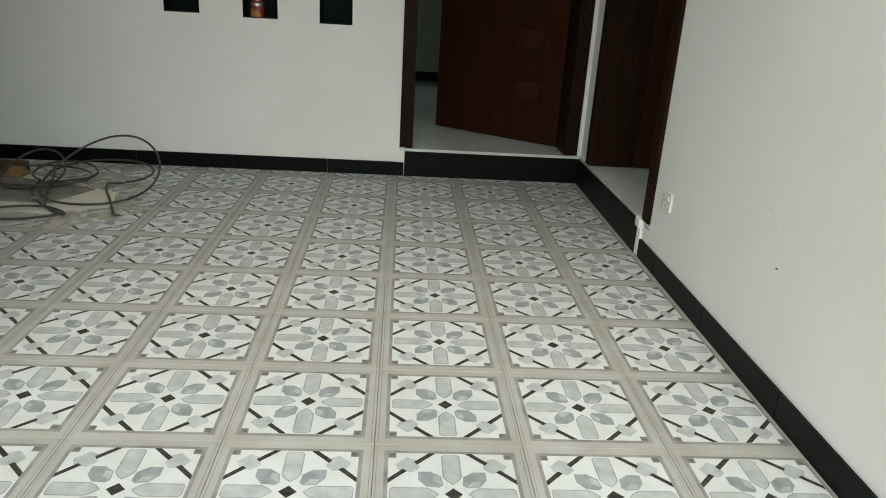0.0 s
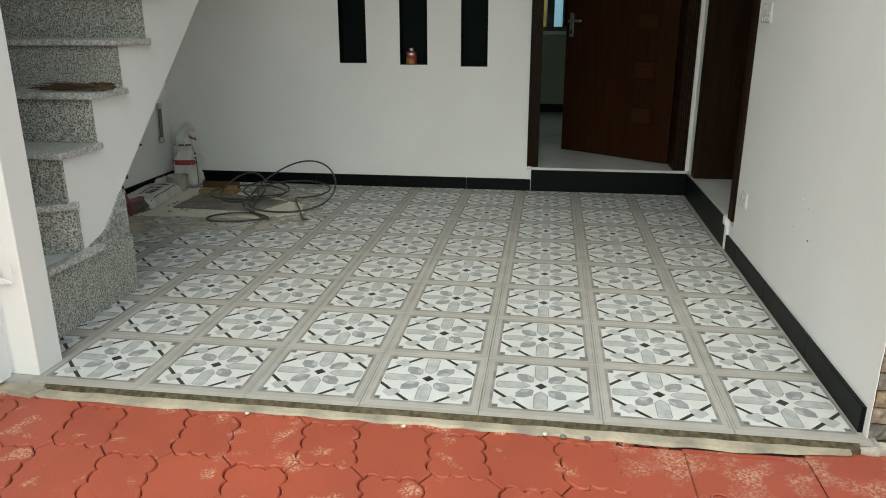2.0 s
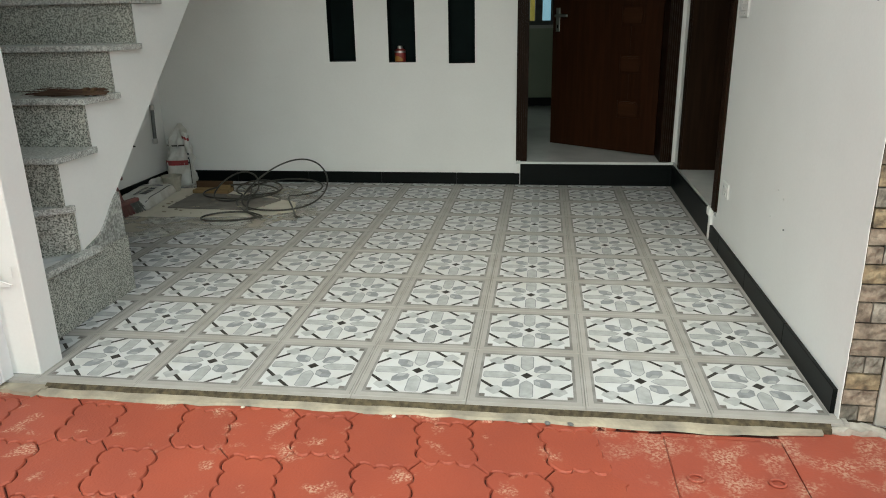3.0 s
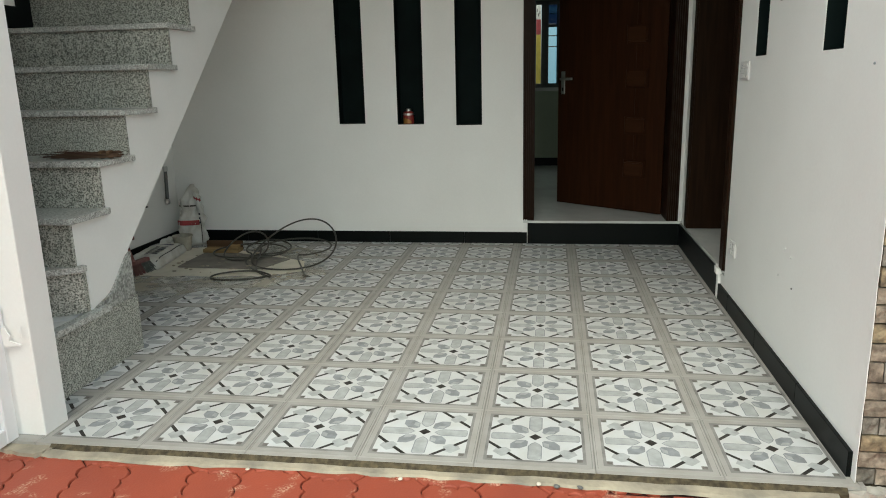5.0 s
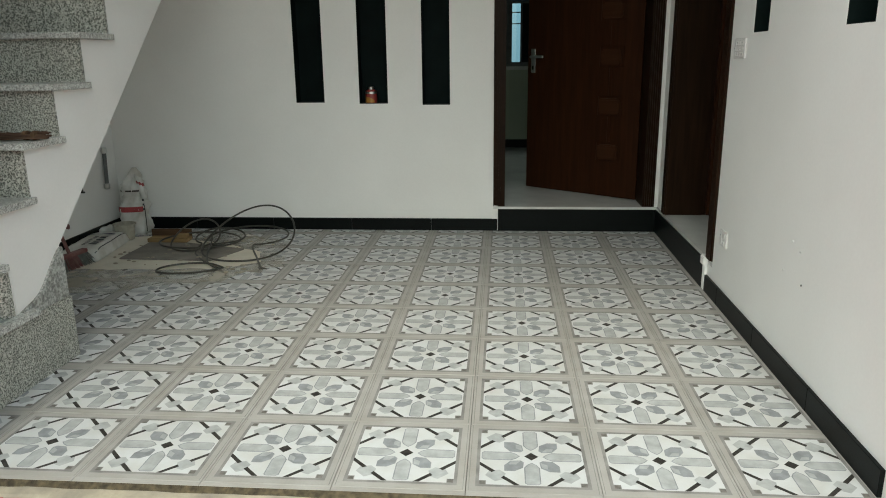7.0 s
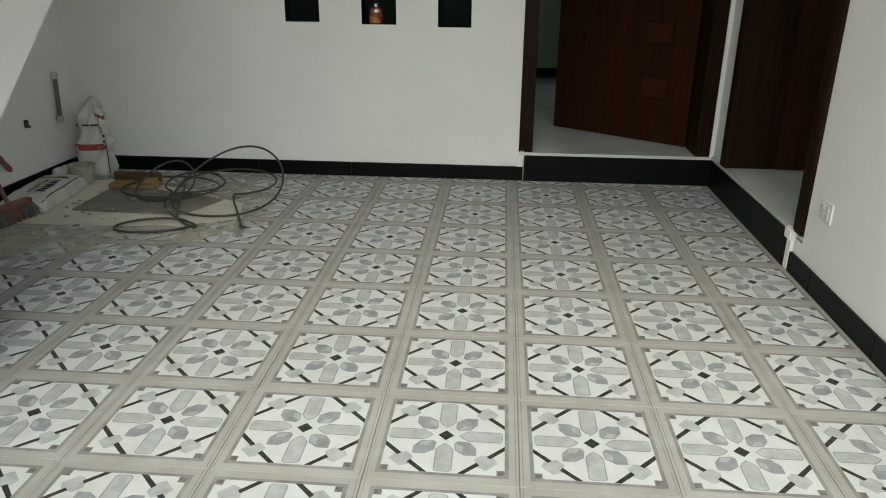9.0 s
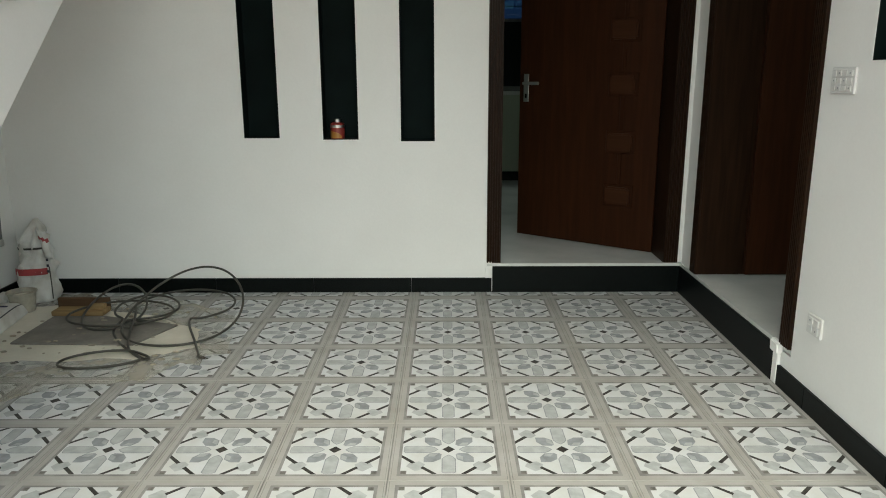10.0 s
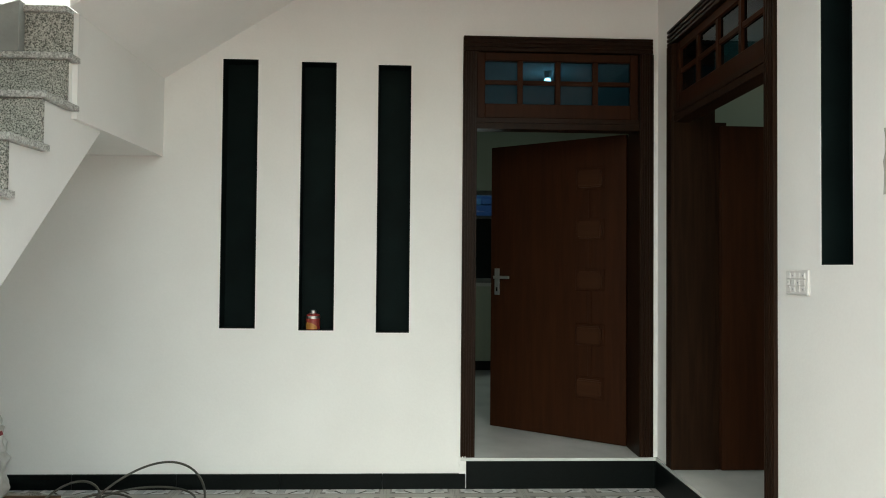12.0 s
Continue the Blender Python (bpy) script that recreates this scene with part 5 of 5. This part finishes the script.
# ---- floor broom leaning by the stairs ----
br = empty("broom", pose(-2.82, 2.07, 0.002, 0, 0, 80) @ Matrix.Scale(0.86, 4), "floor broom with red and grey bristles and a red stick", "broom")
part("broom_block", boxes((-0.16, -0.025, 0.085, 0.16, 0.025, 0.115)), M["brushred"], br, bevel=0.006)
brn = random.Random(30)
for nm, x0, x1, mat, lab in (("bristles", -0.155, -0.055, M["bristle"], "grey bristles"), ("bristles", -0.052, 0.052, M["brushred"], "red bristles"), ("bristles", 0.055, 0.155, M["bristle"], "grey bristles")):
    bm = bmesh.new()
    for i in range(110):
        x, y = brn.uniform(x0, x1), brn.uniform(-0.02, 0.02)
        ex, ey = x * 1.25 + brn.uniform(-0.01, 0.01), y * 2.2 - 0.02 + brn.uniform(-0.012, 0.012)
        s = 0.0022
        a = [bm.verts.new((x + dx, y + dy, 0.088)) for dx, dy in ((-s, -s), (s, -s), (0, s))]
        b = [bm.verts.new((ex + dx, ey + dy, brn.uniform(0.0, 0.006))) for dx, dy in ((-s, -s), (s, -s), (0, s))]
        for k in range(3):
            bm.faces.new((a[k], a[(k + 1) % 3], b[(k + 1) % 3], b[k]))
    part(nm, bm, mat, br, lab)
bm = bmesh.new()
lathe(bm, [(0.013, 0.0), (0.013, 1.05), (0.008, 1.06)], 0, 0, 0, 12)
for v in bm.verts:
    v.co = pose(0, 0, 0.105, -20, 0, 0) @ v.co
part("stick", bm, M["brushred"], br, "red plastic stick")

# ---- things on the left wall ----
pipe = empty("drain_pipe_stub", (0, 0, 0), "short grey plastic pipe with an elbow on the wall", "pipe")
bm = bmesh.new()
lathe(bm, [(0.014, 0.0), (0.014, 0.25)], 0, 0, 0, 14)
for v in bm.verts:
    v.co = pose(XL + 0.024, 3.005, 0.375, -4, 0, 0) @ v.co
part("pipe", bm, M["pvc"], pipe, smooth=False)
for z, r in ((0.345, 0.022), (0.61, 0.02)):
    bm = bmesh.new()
    lathe(bm, [(r * 0.8, 0.0), (r, 0.008), (r, 0.034), (r * 0.8, 0.042)], XL + 0.024, 3.005 + (0.37 - z) * -0.07, z, 14)
    part("collar", bm, M["chrome"], pipe)
bm = boxes((XL, 2.68, 0.37, XL + 0.02, 2.70, 0.415), (XL, 2.68, 0.37, XL + 0.035, 2.695, 0.382))
tagged(part("wall_hook", bm, M["cable"], bevel=0.003), "small black metal hook in the wall", "hook")
tool = empty("trowel", (0, 0, 0), "plastering trowel with a dull red handle hanging on the wall", "trowel")
bm = bmesh.new()
lathe(bm, [(0.008, 0.0), (0.017, 0.02), (0.015, 0.08), (0.018, 0.12), (0.009, 0.14)], 0, 0, 0, 14)
for v in bm.verts:
    v.co = pose(XL + 0.03, 2.45, 0.17, -40, 0, 180) @ v.co
part("handle", bm, M["brushred"], tool, smooth=False)
bm = bmesh.new()
prism(bm, [(2.23, 0.30), (2.33, 0.345), (2.38, 0.27), (2.33, 0.25)], 0, XL + 0.012, XL + 0.018)
part("blade", bm, M["pvc"], tool)

# ---- stick broom on the fourth tread ----
sb = empty("stick_broom", (-2.1, 0.68, tread_z(4)), "bundle of dry brown sticks tied as a hand broom", "broom")
sb.matrix_world = Matrix.Identity(4)
bm = bmesh.new()
rn = random.Random(14)
for i in range(60):
    y0, z0 = 0.675 + rn.uniform(-0.022, 0.022), tread_z(4) + 0.004 + abs(rn.gauss(0, 0.014))
    y1, z1 = 0.665 + rn.uniform(-0.055, 0.055), tread_z(4) + 0.003 + abs(rn.gauss(0, 0.018))
    x0, x1 = -1.945 + rn.uniform(-0.02, 0.02), -2.25 + rn.uniform(-0.08, 0.10)
    s = 0.0022
    a = [bm.verts.new((x0, y0 + dy, z0 + dz)) for dy, dz in ((-s, 0), (s, 0), (0, 2 * s))]
    b = [bm.verts.new((x1, y1 + dy, z1 + dz * 0.4)) for dy, dz in ((-s, 0), (s, 0), (0, 2 * s))]
    for k in range(3):
        bm.faces.new((a[k], a[(k + 1) % 3], b[(k + 1) % 3], b[k]))
    bm.faces.new(a)
tagged(part("brush", bm, M["sticks"], sb), kind="stuff")
bm = bmesh.new()
for x in (-1.99, -2.03):
    lathe(bm, [(0.030, 0.0), (0.031, 0.008), (0.030, 0.016)], 0, 0, 0, 14)
    bm.verts.ensure_lookup_table()
    for v in bm.verts[-42:]:
        v.co = Vector((x + v.co.z, 0.674 + v.co.x * 0.85, tread_z(4) + 0.020 + v.co.y * 0.62))
part("binding", bm, M["rawwood2"], sb)

# ---- slab leaning at the head of the stairs ----
bm = bmesh.new()
prism(bm, [(-2.62, tread_z(10) + 0.001), (-2.19, tread_z(10) + 0.001), (-2.19, 2.49), (-2.25, 2.47), (-2.62, 2.31)], 1, tread_y(11) - 0.03, tread_y(11) + 0.02)
tagged(part("stone_offcut", bm, M["cutstone"], bevel=0.002), "grey stone offcut leaning on the top riser", "stone")

# ---- window of the inner room ----
win = empty("window_1", (0, 0, 0), "dark framed window with blue tinted panes", "window", kind="structure")
x0, x1, z0, z1 = -0.20, 0.85, 1.16, 2.2
part("window_frame", boxes((x0, 6.92, z0, x0 + 0.05, 6.98, z1), (x1 - 0.05, 6.92, z0, x1, 6.98, z1), (x0 + 0.05, 6.92, z0, x1 - 0.05, 6.98, z0 + 0.05), (x0 + 0.05, 6.92, z1 - 0.05, x1 - 0.05, 6.98, z1)), M["pvc"], win)
edges = (x0 + 0.05, -0.01, 0.115, 0.47, x1 - 0.05)
for i, (a, b) in enumerate(zip(edges, edges[1:])):
    # lower panes from the third on are plain opaque dark
    for lo, hi, mat in ((z0 + 0.05, 1.885, "paleglass" if i < 2 else "shade"), (1.915, z1 - 0.05, "blueglass")):
        if i:
            g = part("pane", boxes((a + 0.012, 6.945, lo, b - 0.012, 6.95, hi)), M[mat], win)
            g.visible_shadow = False
    if i:
        w = 0.075 if i == 1 else 0.012
        part("rail", boxes((a + 0.012, 6.93, 1.885, b - 0.012, 6.97, 1.915)), M["pvc"], win)
        part("mullion", boxes((a - w, 6.93, z0 + 0.05, a + 0.012, 6.97, z1 - 0.05)), M["pvc"], win)
for k in range(4):
    zz = z0 + 0.24 + k * 0.13
    part("grille_bar", boxes((0.0, 6.985, zz + 0.25, x1 - 0.05, 6.995, zz + 0.262)), M["pvc"], win)
part("window_sill", boxes((x0 - 0.03, 6.87, z0 - 0.04, x1 + 0.03, 6.9, z0)), M["marble"], win)

# signboard outside, seen through the open casement
board = empty("signboard", (-0.33, 8.0, RED), "yellow signboard with a red band and white top outside", "sign")
board.matrix_world = Matrix.Identity(4)
part("panel", boxes((-0.56, 8.0, 0.95, -0.108, 8.02, 1.86)), M["yellow"], board, "yellow lower field")
part("band", boxes((-0.56, 8.0, 1.862, -0.108, 8.02, 2.06)), M["sackred"], board, "red band")
part("top", boxes((-0.56, 8.0, 2.062, -0.108, 8.02, 2.30)), M["sack"], board, "white top field")
for k in range(5):
    part("mark", boxes((-0.20 + 0.018 * k, 7.996, 2.10 + 0.03 * (k % 3), -0.19 + 0.018 * k, 7.9995, 2.14 + 0.03 * (k % 3))), M["inkdark"], board)
for x in (-0.52, -0.17):
    part("post", boxes((x, 8.021, RED - 0.02, x + 0.04, 8.06, 2.30)), M["pvc"], board)
# unseen window, added to give the side room some dim light
added_win = empty("window_2", (0, 0, 0), "unseen side room window with blue tinted panes, added for light", "window", kind="structure")
g = part("pane", boxes((4.27, 1.4, 1.2, 4.275, 2.4, 2.2)), M["blueglass"], added_win)
g.visible_shadow = False
part("window_frame", boxes((4.24, 1.88, 1.2, 4.30, 1.92, 2.2)), M["pvc"], added_win)

# ---- lamp on the ceiling of the inner room ----
bulb = empty("ceiling_lamp", (0.66, 4.86, 3.0), "small lit white lamp on the inner ceiling", "lamp")
bulb.matrix_world = Matrix.Identity(4)
bm = bmesh.new()
lathe(bm, [(0.022, 0.0), (0.03, 0.012), (0.035, 0.05), (0.035, 0.06)], 0.66, 4.86, 2.94, 20)
part("holder", bm, M["plastic"], bulb)
bm = bmesh.new()
lathe(bm, [(0.008, 0.0), (0.022, 0.006), (0.030, 0.022), (0.028, 0.040), (0.021, 0.0535)], 0.66, 4.86, 2.886, 20)
part("globe", bm, M["lamplit"], bulb, "glowing white globe", smooth=True)

# ---- small marks: wall plugs, pebbles on the porch edge ----
for y, z, r, mat, lab in ((0.685, 0.56, 0.0042, "plastic", "small white screw plug in the white wall"), (0.606, 0.539, 0.0042, "plastic", "small white screw plug in the white wall"), (0.75, 0.429, 0.0042, "plastic", "small white screw plug in the white wall"), (0.562, 0.421, 0.0038, "pvc", "small dark screw hole in the white wall"), (-0.003, 1.30, 0.0042, "t_mid", "small grey screw plug in the white wall")):
    bm = bmesh.new()
    lathe(bm, [(r, 0.0), (r, 0.003), (r * 0.7, 0.0042)], 0, 0, 0, 10)
    for v in bm.verts:
        v.co = Vector((XR - v.co.z, y + v.co.x, z + v.co.y))
    tagged(part("wall_plug", bm, M[mat]), lab, "wall plug", group="wall plugs")
prn = random.Random(6)
for x, y, r, mat, lab in ((0.075, -0.298, 0.010, "pvc", "small dark pebble on the cement edge"), (0.150, -0.297, 0.009, "pvc", "small dark pebble on the cement edge"), (0.018, -0.292, 0.008, "dust", "white plaster crumb on the cement edge"), (-0.44, -0.31, 0.007, "dust", "white plaster crumb on the cement edge"), (-0.98, -0.305, 0.006, "dust", "white plaster crumb on the cement edge")):
    bm = bmesh.new()
    bmesh.ops.create_icosphere(bm, subdivisions=2, radius=r)
    for v in bm.verts:
        k = 1 + 0.3 * noise.noise(v.co * 90 + Vector((x * 7, 0, 0)))
        v.co = Vector((v.co.x * 1.3 * k, v.co.y * k, v.co.z * 0.6 * k))
    ob = part("pebble", bm, M[mat], smooth=True)
    ob.matrix_world = pose(x, y, -0.012, 0, 0, prn.uniform(0, 180))
    tagged(ob, lab, "pebble")


# ---- the right wall stands half a degree out of square with the back wall ----
def skew(ob):
    if ob.type == "MESH":
        for v in ob.data.vertices:
            v.co.x -= 0.0082 * (YB - v.co.y)
    elif ob.type == "CURVE":
        for q in [q for sp in ob.data.splines for q in sp.points]:
            q.co.x -= 0.0082 * (YB - q.co.y)
    for child in ob.children:
        skew(child)


RIGHT_SIDE = ("wall_right", "baseboard_right", "door_2", "switch_plate", "wall_socket", "conduit_recess", "wall_plug", "trim_step_lump", "trim_step_end", "wall_pier_front", "trim_pier_edge", "trim_pier_plaster", "trim_pier_foot")
for ob in list(scene.objects):
    name = ob.name.split(".")[0]
    if not ob.parent and (name in RIGHT_SIDE or (name == "wall_niche" and ob.children[0].data.vertices[0].co.x > 0.9)):
        skew(ob)
    elif name == "skirting_slab" and ob.parent.name == "door_step" and min(v.co.x for v in ob.data.vertices) > 0.9:
        skew(ob)
